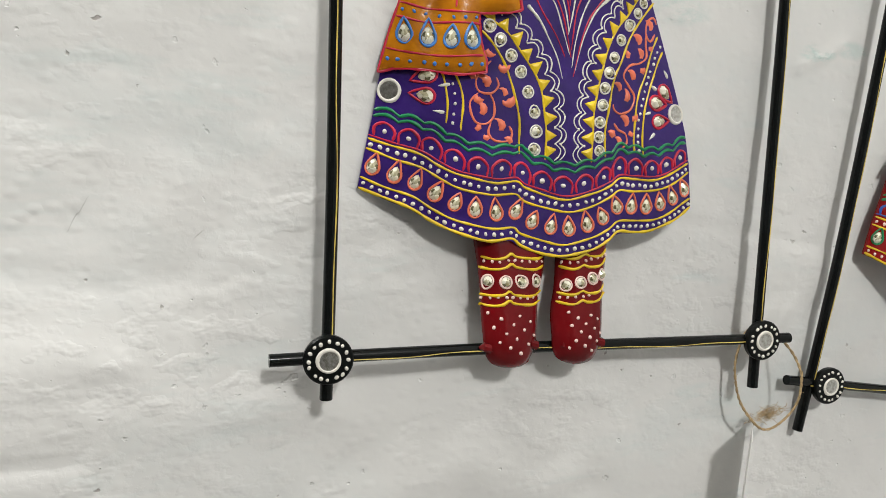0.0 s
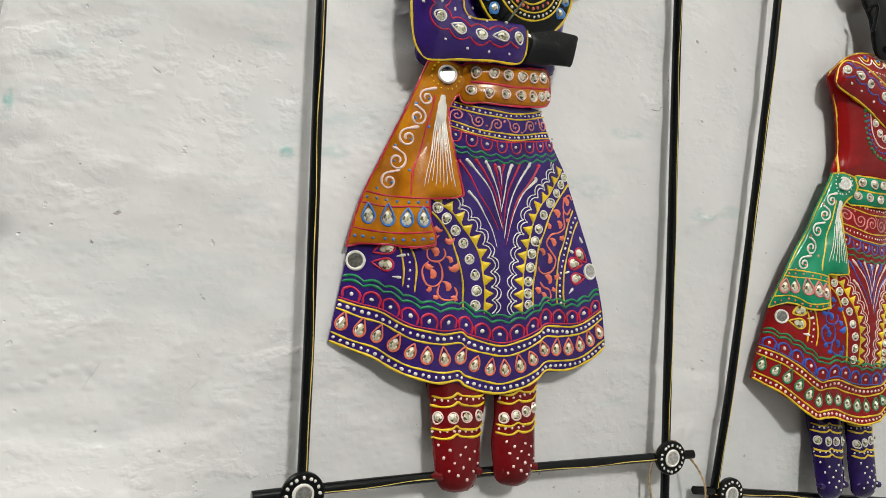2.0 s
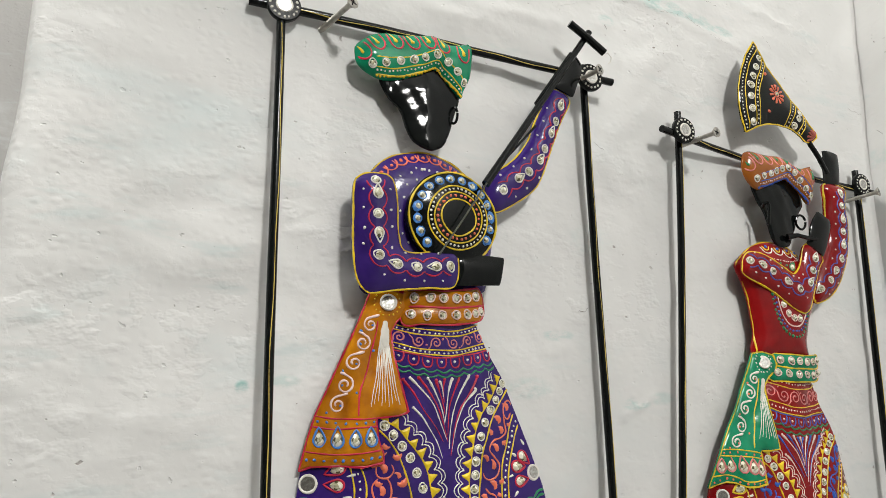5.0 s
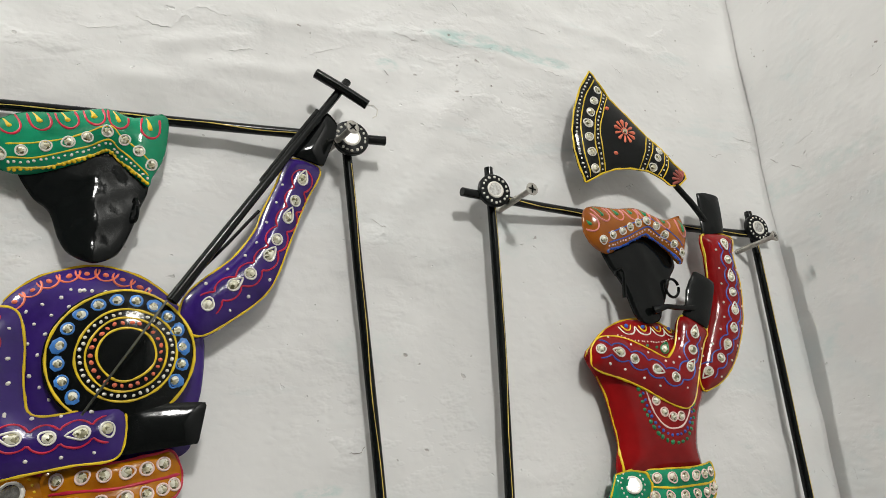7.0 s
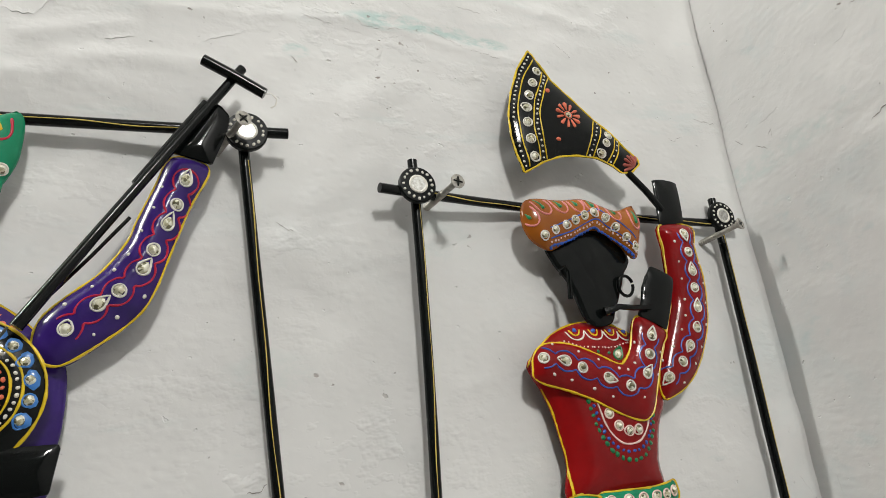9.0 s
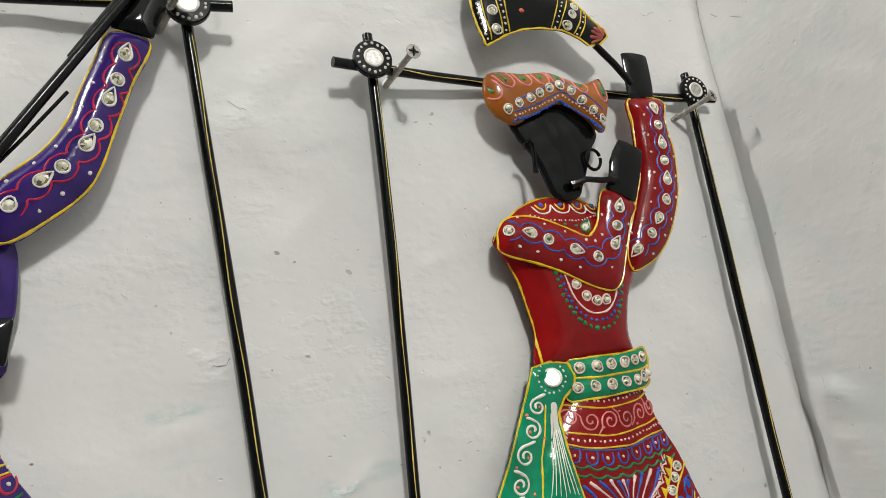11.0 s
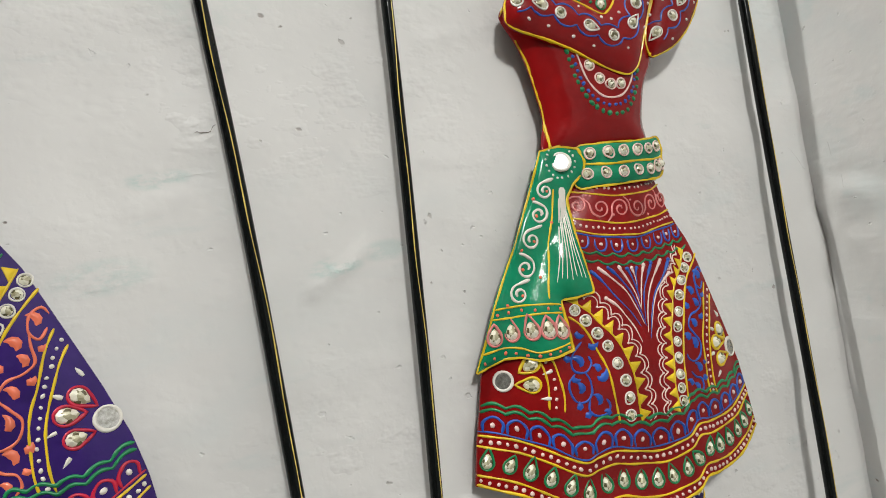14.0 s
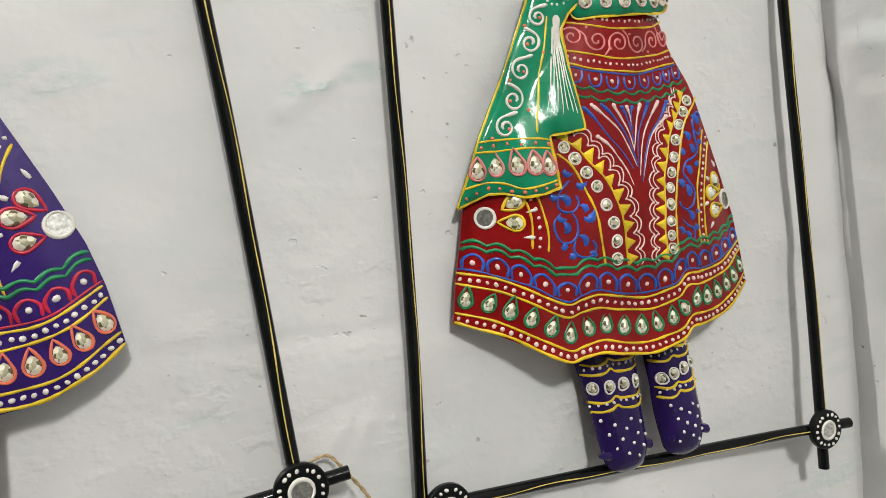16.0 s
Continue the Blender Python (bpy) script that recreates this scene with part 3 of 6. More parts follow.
# ---- room ----
# trowel ridges and paint-layer edges: from (x, z) to (x, z), half width, height
STREAKS = [(-0.125, 1.386, -0.088, 1.380, 0.006, -0.0030), (-0.135, 1.352, -0.085, 1.350, 0.009, 0.0036), (-0.150, 1.309, -0.101, 1.308, 0.0028, -0.0030),
           (-0.100, 1.309, -0.099, 1.334, 0.0026, -0.0028), (-0.051, 1.386, -0.027, 1.392, 0.003, 0.0016), (-0.075, 1.383, -0.040, 1.386, 0.005, -0.0014),
           (-0.125, 1.448, -0.105, 1.445, 0.003, -0.0014), (-0.140, 1.528, -0.120, 1.519, 0.006, 0.0026), (-0.115, 1.510, -0.035, 1.503, 0.007, 0.0014),
           (0.190, 1.412, 0.240, 1.405, 0.003, -0.0012), (0.240, 1.405, 0.300, 1.398, 0.003, -0.0010), (0.262, 1.499, 0.278, 1.507, 0.0028, 0.0018), (0.281, 1.508, 0.291, 1.514, 0.0026, 0.0016),
           (0.196, 1.547, 0.216, 1.549, 0.004, 0.0012), (0.330, 1.552, 0.360, 1.549, 0.004, 0.0012), (0.250, 1.350, 0.262, 1.362, 0.004, 0.0018), (0.262, 1.345, 0.272, 1.362, 0.003, 0.0015),
           (0.130, 1.812, 0.180, 1.824, 0.004, 0.0018), (0.150, 1.800, 0.220, 1.806, 0.005, 0.0015), (0.110, 1.790, 0.170, 1.788, 0.005, 0.0014), (0.190, 1.838, 0.310, 1.851, 0.004, 0.0014),
           (0.310, 1.850, 0.430, 1.832, 0.004, 0.0012), (0.420, 1.885, 0.500, 1.872, 0.005, 0.0014), (0.340, 1.612, 0.372, 1.618, 0.004, 0.0010), (0.100, 1.322, 0.150, 1.318, 0.005, 0.0010),
           (0.145, 1.352, 0.160, 1.362, 0.003, 0.0010), (0.215, 1.300, 0.245, 1.292, 0.004, -0.0012)]


def wall_relief(x, z):
    """How far the uneven plaster stands out, in metres."""
    v = Vector((x, 0, z))
    w = Vector((noise.noise(v * 5), 0, noise.noise(v * 5 + Vector((9, 0, 0))))) * 0.03
    left = max(0.0, min(1.0, (0.06 - x) / 0.12))
    high = max(0.0, min(1.0, (z - 1.76) / 0.08))
    rough = max(left, 0.6 * high)
    big = noise.noise(v * 2.6) * 0.0012 + noise.noise((v + w) * 7.5) * 0.0011 - 0.0012
    dabs = max(0.0, noise.noise((v + w) * 23 + Vector((0, 4, 0))) - 0.10) * (0.0030 - 0.0013 * left)
    fine = noise.noise((v + w) * 44) * (0.0006 + 0.0001 * rough)
    ledge = max(0.0, noise.noise(Vector((x * 5, 7, z * 19))) - 0.05) * 0.0022 * rough
    # a band of rough, barely smoothed mortar on the wall's free end
    for zc, half in ((1.512, 0.016), (1.440, 0.012), (1.362, 0.018)):
        fine += noise.noise((v + w) * 62 + Vector((0, zc, 0))) * 0.0008 * left * math.exp(-((z - zc) / half) ** 2)
    lines = 0.0
    for x0, z0, x1, z1, half, up in STREAKS:
        if abs(z - z0) < 0.05 and x0 - 0.03 < x < x1 + 0.03:
            t = max(0.0, min(1.0, ((x - x0) * (x1 - x0) + (z - z0) * (z1 - z0)) / ((x1 - x0) ** 2 + (z1 - z0) ** 2)))
            d = math.hypot(x - x0 - t * (x1 - x0), z - z0 - t * (z1 - z0)) + 0.002 * noise.noise(v * 60)
            lines += (1 - 0.35 * left) * up * math.exp(-(d / half) ** 2) * (0.75 + 0.5 * noise.noise(v * 90))
    return big + dabs + fine + ledge + lines


def ease(u):
    u = max(0.0, min(1.0, u))
    return u * u * (3 - 2 * u)


def corner_x(z):
    """Where the end wall meets the main wall; the whole building leans a little."""
    return 0.591 + 0.06 * (z - 1.5) + 0.0025 * noise.noise(Vector((0.7, 3, z * 9)))


def wall_bend(x, z):
    """The wall's large form: out of true, hollow behind the second hanging, with a mortared inner corner."""
    hollow = 0.010 * ease((x - 0.1) / 0.5) + 0.006 * ease((x - 0.3) / 0.3) * max(0.0, min(1.0, (z - 1.45) / 0.3))
    swell = 0.010 * ease((-0.02 - x) / 0.09) + 0.008 * ease((1.42 - z) / 0.1) * ease((0.03 - x) / 0.12) + 0.008 * ease((z - 1.73) / 0.08) * ease((0.27 - x) / 0.12)
    return -0.0015 + hollow - swell - 0.0025 * math.exp(-abs(corner_x(z) - 0.006 - x) / 0.012) + 0.002 * math.exp(-((x - corner_x(z) + 0.001) / 0.006) ** 2)


def end_wall_x(y, z):
    """The end wall's face: it closes in towards the room near the corner, with a lump of mortar."""
    v = Vector((4, y * 1.0, z))
    x = corner_x(z) + 0.16 * max(y - 0.012, -0.30)
    lump = 0.005 * math.exp(-((z - 1.489) / 0.03) ** 2 - ((y + 0.016) / 0.022) ** 2) * (0.8 + 0.7 * noise.noise(v * 70))
    w = Vector((0, noise.noise(v * 5), noise.noise(v * 5 + Vector((9, 0, 0))))) * 0.03
    rough = noise.noise(v * 2.6) * 0.0016 + noise.noise((v + w) * 8) * 0.0016 + max(0.0, noise.noise((v + w) * 23) - 0.1) * 0.0022 + noise.noise((v + w) * 44) * 0.0004
    return x - lump - rough


def axis_steps(lo, a, b, hi, fine, coarse):
    return np.unique(np.round(np.concatenate([np.linspace(lo, a, max(2, int((a - lo) / coarse) + 1)), np.arange(a, b, fine),
                                              np.linspace(b, hi, max(2, int((hi - b) / coarse) + 1))]), 5))


GRID_X = axis_steps(-0.10, -0.10, 0.66, 0.74, 0.0034, 0.04)
GRID_Z = axis_steps(0.0, 1.20, 2.0, 3.25, 0.0034, 0.2)
LEFT_END = -0.152          # rounded free end of the main wall


def build_main_wall():
    xs, zs = GRID_X, GRID_Z
    verts, faces = [], []
    # the rounded end: columns that swing back from the face
    turns = [(1.0, 0.95), (1.0, 0.30), (1.0, 0.10), (0.99, 0.04), (0.94, 0.016), (0.82, 0.005), (0.62, 0.0012), (0.42, 0.0), (0.2, 0.0)]
    cols = len(turns) + len(xs)
    for z in zs:
        wave = noise.noise(Vector((0.3, 2, z * 8))) * 0.006 + noise.noise(Vector((0.9, 2, z * 21))) * 0.003
        wave += 0.004 * math.exp(-((z - 1.472) / 0.008) ** 2) + 0.003 * math.exp(-((z - 1.40) / 0.006) ** 2)
        end = LEFT_END + wave + (z - 1.5) * 0.06
        for k, back in turns:
            x = -0.10 + (end + 0.10) * k
            verts.append((x, back + wall_bend(x, z) - wall_relief(x, z) * (1 if back < 0.06 else 0), z))
        for x in xs:
            verts.append((x, wall_bend(x, z) - wall_relief(x, z), z))
    for r in range(len(zs) - 1):
        for c in range(cols - 1):
            faces.append((r * cols + c, r * cols + c + 1, (r + 1) * cols + c + 1, (r + 1) * cols + c))
    me = bpy.data.meshes.new("wall_north")
    me.from_pydata(verts, [], faces)
    me.materials.append(PLASTER)
    me.polygons.foreach_set("use_smooth", [True] * len(faces))
    return tagged(new("wall_north", me), "uneven whitewashed plaster wall with trowel marks and pits", "wall", kind="structure")


def slab(name, lo, hi, mat, label, category):
    bm = bmesh.new()
    bmesh.ops.create_cube(bm, size=1)
    for v in bm.verts:
        v.co = Vector([lo[i] + (v.co[i] + 0.5) * (hi[i] - lo[i]) for i in range(3)])
    me = bpy.data.meshes.new(name)
    bm.to_mesh(me)
    bm.free()
    me.materials.append(mat)
    return tagged(new(name, me), label, category, kind="structure")


def build_end_wall():
    ys = np.concatenate([np.linspace(-3.1, -0.5, 14), np.arange(-0.49, 0.055, 0.005)])
    verts = [(end_wall_x(y, z), y, z) for z in GRID_Z for y in ys]
    n = len(ys)
    faces = [(r * n + c, (r + 1) * n + c, (r + 1) * n + c + 1, r * n + c + 1) for r in range(len(GRID_Z) - 1) for c in range(n - 1)]
    k = len(verts)
    # the wall's thickness behind its face
    verts += [(0.95, y, z) for y in (-3.1, 0.05) for z in (0.0, 3.25)]
    faces.append((k, k + 1, k + 3, k + 2))
    me = bpy.data.meshes.new("wall_east")
    me.from_pydata(verts, [], faces)
    me.materials.append(PLASTER_END)
    me.polygons.foreach_set("use_smooth", [True] * len(faces))
    return tagged(new("wall_east", me), "whitewashed plaster end wall meeting the main wall in a rough corner", "wall", kind="structure")


MAIN_WALL = build_main_wall()
END_WALL = build_end_wall()
GRIME = simple("old_dark_grime", (0.26, 0.235, 0.22), 0.9, 0, 900, 0.3, 0.2)



def wall_face(x, z):
    """Where the built plaster face stands at (x, z)."""
    if x < -0.0999:
        return wall_bend(x, z) - wall_relief(x, z)
    i = min(len(GRID_X) - 2, int(np.searchsorted(GRID_X, x, "right")) - 1)
    k = min(len(GRID_Z) - 2, int(np.searchsorted(GRID_Z, z, "right")) - 1)
    u, w = (x - GRID_X[i]) / (GRID_X[i + 1] - GRID_X[i]), (z - GRID_Z[k]) / (GRID_Z[k + 1] - GRID_Z[k])
    y = 0.0
    for a, fa in ((i, 1 - u), (i + 1, u)):
        for b, fb in ((k, 1 - w), (k + 1, w)):
            y += fa * fb * (wall_bend(GRID_X[a], GRID_Z[b]) - wall_relief(GRID_X[a], GRID_Z[b]))
    return y


PITS_MAIN = [(0.3193, 1.8132, 2.4), (0.2684, 1.8081, 2.2), (0.1835, 1.4945, 2.0), (0.2054, 1.5549, 1.6), (0.2223, 1.4751, 1.3), (0.2547, 1.4356, 1.6), (0.5078, 1.311, 2.2), (0.5115, 1.3197,
    1.4), (0.3153, 1.3364, 1.6), (0.1811, 1.5363, 1.2), (0.2723, 1.8299, 1.8), (0.2926, 1.6096, 1.0), (0.0201, 1.5141, 2.2), (0.0123, 1.6027, 1.4), (-0.06, 1.5297, 1.6), (-0.0894, 1.3914,
    1.5), (0.097, 1.3226, 1.4)]
PITS_END = [(-0.0012, 1.7361, 2.6), (-0.0374, 1.5925, 1.6), (-0.0403, 1.6808, 1.8)]
SPECKS_MAIN = [(-0.107, 1.407, 0.022, 0.01, 16), (-0.02, 1.43, 0.03, 0.012, 8), (-0.03, 1.52, 0.03, 0.01, 6), (0.47, 1.44, 0.03, 0.03, 4), (0.17, 1.55, 0.03, 0.05, 6), (0.28, 1.52, 0.03,
    0.05, 6)]
CRACKS_MAIN = [([(0.276, 1.8553), (0.2944, 1.8516), (0.3076, 1.8507), (0.3178, 1.8457), (0.3388, 1.8464), (0.3616, 1.8486), (0.3735, 1.8442), (0.3891, 1.8385), (0.4056, 1.8347), (0.4248,
    1.8297)], 0.2), ([(0.5745, 1.5302), (0.5807, 1.5187), (0.5875, 1.5071)], 0.16), ([(0.4669, 1.7649), (0.4768, 1.7668), (0.4878, 1.7699), (0.4964, 1.773), (0.5094, 1.7763)], 0.28),
    ([(0.5492, 1.7804), (0.5539, 1.7787), (0.5632, 1.7824)], 0.22), ([(0.58, 1.7978), (0.5904, 1.7957), (0.6026, 1.7942)], 0.3), ([(-0.095, 1.4171), (-0.0993, 1.41), (-0.1031, 1.4032)],
    0.18), ([(-0.0561, 1.3991), (-0.0521, 1.4039)], 0.2), ([(0.2248, 1.5759), (0.2296, 1.5758), (0.2343, 1.5784)], 0.35)]
CRACKS_END = [([(-0.0431, 1.9058), (-0.0386, 1.9054), (-0.0321, 1.9039)], 0.3), ([(-0.1201, 1.8031), (-0.1249, 1.8027), (-0.1309, 1.8009)], 0.25), ([(-0.1017, 1.7874), (-0.1076, 1.7882),
    (-0.1131, 1.7904)], 0.2), ([(-0.0251, 1.7738), (-0.0353, 1.7746), (-0.0465, 1.7765)], 0.22), ([(-0.1104, 1.7276), (-0.1207, 1.731), (-0.1319, 1.7298)], 0.45), ([(-0.0071, 1.7784),
    (-0.0133, 1.7802)], 0.2), ([(-0.0154, 1.7601), (-0.0212, 1.7571), (-0.0258, 1.7527)], 0.4), ([(-0.0302, 1.7616), (-0.0341, 1.7643), (-0.0329, 1.7585)], 0.45), ([(0.0039, 1.7749),
    (-0.0032, 1.7686)], 0.5), ([(-0.0084, 1.5279), (-0.0104, 1.5182)], 0.35), ([(-0.0136, 1.5067), (-0.0165, 1.4982)], 0.35)]


# lifted edges of old paint: path, how far they stand off, in mm
FLAKES = [([(0.1174, 1.8278), (0.1276, 1.8237), (0.136, 1.8238), (0.1431, 1.8323), (0.1477, 1.8294)], 1.0), ([(0.1444, 1.8359), (0.1541, 1.8394), (0.1623, 1.8363), (0.1696, 1.8368)], 0.7),
          ([(0.2075, 1.8701), (0.2182, 1.8686), (0.2311, 1.8634)], 0.9), ([(0.168, 1.8124), (0.1818, 1.8167)], 1.1), ([(0.2123, 1.8161), (0.223, 1.8233), (0.2339, 1.8273), (0.2418, 1.8319)], 0.8),
          ([(0.0837, 1.825), (0.0914, 1.8165), (0.1045, 1.8187), (0.1122, 1.8211)], 0.6), ([(0.3001, 1.8873), (0.3211, 1.8868), (0.3305, 1.8753)], 0.7)]
FLAKES_LOW = [([(0.2712, 1.5054), (0.2793, 1.5062), (0.2845, 1.5086)], 0.9), ([(0.2005, 1.5566), (0.2124, 1.5578), (0.2314, 1.5584)], 0.4), ([(0.1728, 1.5165), (0.182, 1.5157), (0.191, 1.5186)], 0.35),
              ([(0.319, 1.8363), (0.3353, 1.8406), (0.3522, 1.844)], 0.4)]
HAIRLINES = [([(0.2749, 1.8478), (0.2929, 1.8438), (0.3175, 1.839)], 0.25), ([(0.385, 1.8722), (0.4003, 1.8708), (0.4114, 1.8662)], 0.22), ([(0.4614, 1.8532), (0.4749, 1.8427)], 0.18),
             ([(0.3179, 1.8089), (0.3176, 1.8015)], 0.45), ([(0.2667, 1.8168), (0.2699, 1.8133)], 0.6), ([(0.249, 1.7113), (0.2582, 1.7056)], 0.25)]


def on_wall(a, z, wall, out):
    """A point just off the plaster: a runs along the main wall, or out from the corner on the end wall."""
    return (a, wall_face(a, z) - out, z) if wall is MAIN_WALL else (end_wall_x(a, z) - out, a, z)


def wall_mark(name, outline, mat, rise, label, wall=None):
    """A small flat mark that follows the plaster."""
    wall = wall or MAIN_WALL
    ring = resample(outline, 0.0012, True)
    c = ring.mean(0)
    n = len(ring)
    verts = [on_wall(x, z, wall, 0.0002) for x, z in ring] + [on_wall(c[0], c[1], wall, rise)]
    me = bpy.data.meshes.new(name)
    me.from_pydata(verts, [], [(i, (i + 1) % n, n) for i in range(n)])
    me.materials.append(mat)
    ob = new(name, me)
    ob.parent = wall
    return tagged(ob, label)


def pit(x, z, r, rr, wall=None):
    a0 = rr.uniform(0, 3)
    ring = []
    for k in range(7):
        a = 2 * math.pi * k / 7
        e = r * MM * rr.uniform(0.14, 0.30)
        u, v = e * 1.3 * math.cos(a), e * 0.65 * math.sin(a)
        ring.append((x + u * math.cos(a0) - v * math.sin(a0), z + u * math.sin(a0) + v * math.cos(a0)))
    wall_mark("pit", ring, GRIME, 0.0003, "small dark pit in the plaster", wall)


def speck(x, z, r, rr, wall=None):
    wall_mark("speck", [(x - r, z), (x - r * 0.2, z - r * rr.uniform(0.4, 0.8)), (x + r * rr.uniform(0.8, 1.5), z), (x, z + r * 0.6)], GRIME, 0.0003, "tiny dark speck in the plaster", wall)


def crack(path, w, wall=None):
    wall = wall or MAIN_WALL
    line = resample(path, 0.0015)
    verts = []
    for k, (x, z) in enumerate(line):
        e = 0.45 * w * MM * (0.5 + abs(math.sin(k * 0.7)) + 0.4 * math.sin(k * 0.23)) * math.sin(math.pi * (k + 0.5) / len(line)) ** 0.4
        jz = 0.0006 * math.sin(k * 1.1) + 0.0004 * math.sin(k * 2.3)
        verts += [on_wall(x, z + jz - e, wall, 0.0003), on_wall(x, z + jz + e, wall, 0.0003)]
    me = bpy.data.meshes.new("hairline_crack")
    me.from_pydata(verts, [], [(2 * k, 2 * k + 2, 2 * k + 3, 2 * k + 1) for k in range(len(line) - 1) if math.sin(k * 0.31) > -0.75])
    me.materials.append(GRIME)
    ob = new("hairline_crack", me)
    ob.parent = wall
    tagged(ob, "thin wandering crack in the plaster")


def flake_edge(path, lift):
    """The lower edge of a coat of whitewash that has come loose and curls off the wall."""
    line = resample(path, 0.0014)
    n = len(line)
    verts, faces = [], []
    for k, (x, z) in enumerate(line):
        z += 0.0007 * noise.noise(Vector((x * 320, 0, z * 90))) + 0.0005 * math.sin(k * 1.7)
        e = max(0.05, 0.75 * lift * (0.55 + 0.6 * noise.noise(Vector((x * 150, 2, 0)))) * math.sin(math.pi * (k + 0.5) / n) ** 0.5) / 1000
        verts += [on_wall(x, z + 0.0030, MAIN_WALL, 0.00005), on_wall(x, z + 0.0012, MAIN_WALL, e * 0.6), on_wall(x, z, MAIN_WALL, e), on_wall(x, z + 0.0002, MAIN_WALL, -0.001)]
        if k:
            a, b = 4 * k - 4, 4 * k
            faces += [(a + j, a + j + 1, b + j + 1, b + j) for j in range(3)]
    me = bpy.data.meshes.new("paint_flake")
    me.from_pydata(verts, [], faces)
    me.materials.append(PLASTER)
    ob = new("paint_flake", me)
    ob.parent = MAIN_WALL
    tagged(ob, "lifted ragged edge of flaking whitewash")


def wall_marks():
    rr = random.Random(11)
    for x, z, r in PITS_MAIN:
        pit(x, z, r, rr)
    for y, z, r in PITS_END:
        pit(y, z, r, rr, END_WALL)
    # specks in loose clusters
    for cx, cz, sx, sz, count in SPECKS_MAIN:
        for k in range(count):
            speck(cx + rr.gauss(0, sx), cz + rr.gauss(0, sz), rr.uniform(0.22, 0.5) * MM, rr)
    for cy, cz, sy, sz, count in ((-0.04, 1.74, 0.02, 0.03, 8), (-0.03, 1.50, 0.015, 0.03, 6)):
        for k in range(count):
            speck(cy + rr.gauss(0, sy), cz + rr.gauss(0, sz), rr.uniform(0.22, 0.5) * MM, rr, END_WALL)
    for path, lift in FLAKES + FLAKES_LOW:
        flake_edge(path, lift)
    for path, w in CRACKS_MAIN + HAIRLINES:
        crack(path, w)
    for path, w in CRACKS_END:
        crack(path, w, END_WALL)


wall_marks()
slab("wall_alcove", (-2.6, 0.95, 0), (0.2, 1.07, 3.25), ALCOVE, "plaster wall behind the wall's free end, shade put into its colour", "wall")
slab("wall_west", (-2.72, -3.1, 0), (-2.6, 1.07, 3.25), DIM, "unseen side wall, darkened to cut bounce and reflections", "wall")
slab("wall_south", (-2.72, -3.22, 0), (0.95, -3.1, 3.25), DIM, "unseen wall behind the viewer, darkened to cut bounce and reflections", "wall")
slab("floor", (-2.72, -3.22, -0.1), (0.95, 1.07, 0), FLOOR, "grey cement floor", "floor")
slab("ceiling", (-2.72, -3.22, 3.25), (0.95, 1.07, 3.35), PLASTER, "white ceiling", "ceiling")

# ---- the hangings ----
def gauss(x, c, w):
    return np.exp(-((np.asarray(x, float) - c) / w) ** 2)


def dent_one(x, z):
    """How far the first dress is beaten flatter than a plain dome, in millimetres."""
    return -7.0 * gauss(x, 100, 62) * np.interp(z, [18, 46, 130, 215], [0.0, 0.9, 1.0, 0.2])


def dent_two(x, z):
    """The second dress bulges on its far flank and tucks in at the hem."""
    t = np.clip((np.asarray(x, float) - 133) / 26, 0, 1)
    return 9.0 * t * t * (3 - 2 * t) * gauss(z, 172, 46) - 5.0 * gauss(x, 92, 34) * gauss(z, 70, 16)


def recentred(q, cx, cz, depth):
    """The pattern drawn in or out about a centre, as its ground is beaten up or down."""
    k = 1 - depth / 345.0
    return np.stack([cx + (q[:, 0] - cx) * k, cz + (q[:, 1] - cz) * k], 1)


def straight(q):
    """The first dress, whose far flank stands further off the wall."""
    q = np.array(q, float)
    q = np.stack([np.where(q[:, 0] > 128, 128 + (q[:, 0] - 128) * 0.905, q[:, 0]), q[:, 1]], 1)
    return recentred(q, -60, 110, dent_one(q[:, 0], q[:, 1]))


def shifted(q):
    """The second dress sits a little to the side in its frame, and its far flank folds in."""
    q = np.array(q, float)
    x = q[:, 0] + 4 + 0.062 * np.clip(q[:, 1] - 95, 0, None)
    x = np.where(x > 141, 141 + (x - 141) * 0.85, x)
    q = np.stack([x, q[:, 1] + 3], 1)
    return recentred(q, -100, 164, dent_two(q[:, 0], q[:, 1]))


def nudge(pts, cx, cz, k):
    """The outline grown by k about a centre."""
    return [(cx + (q[0] - cx) * k, cz + (q[1] - cz) * k, *q[2:]) for q in pts]


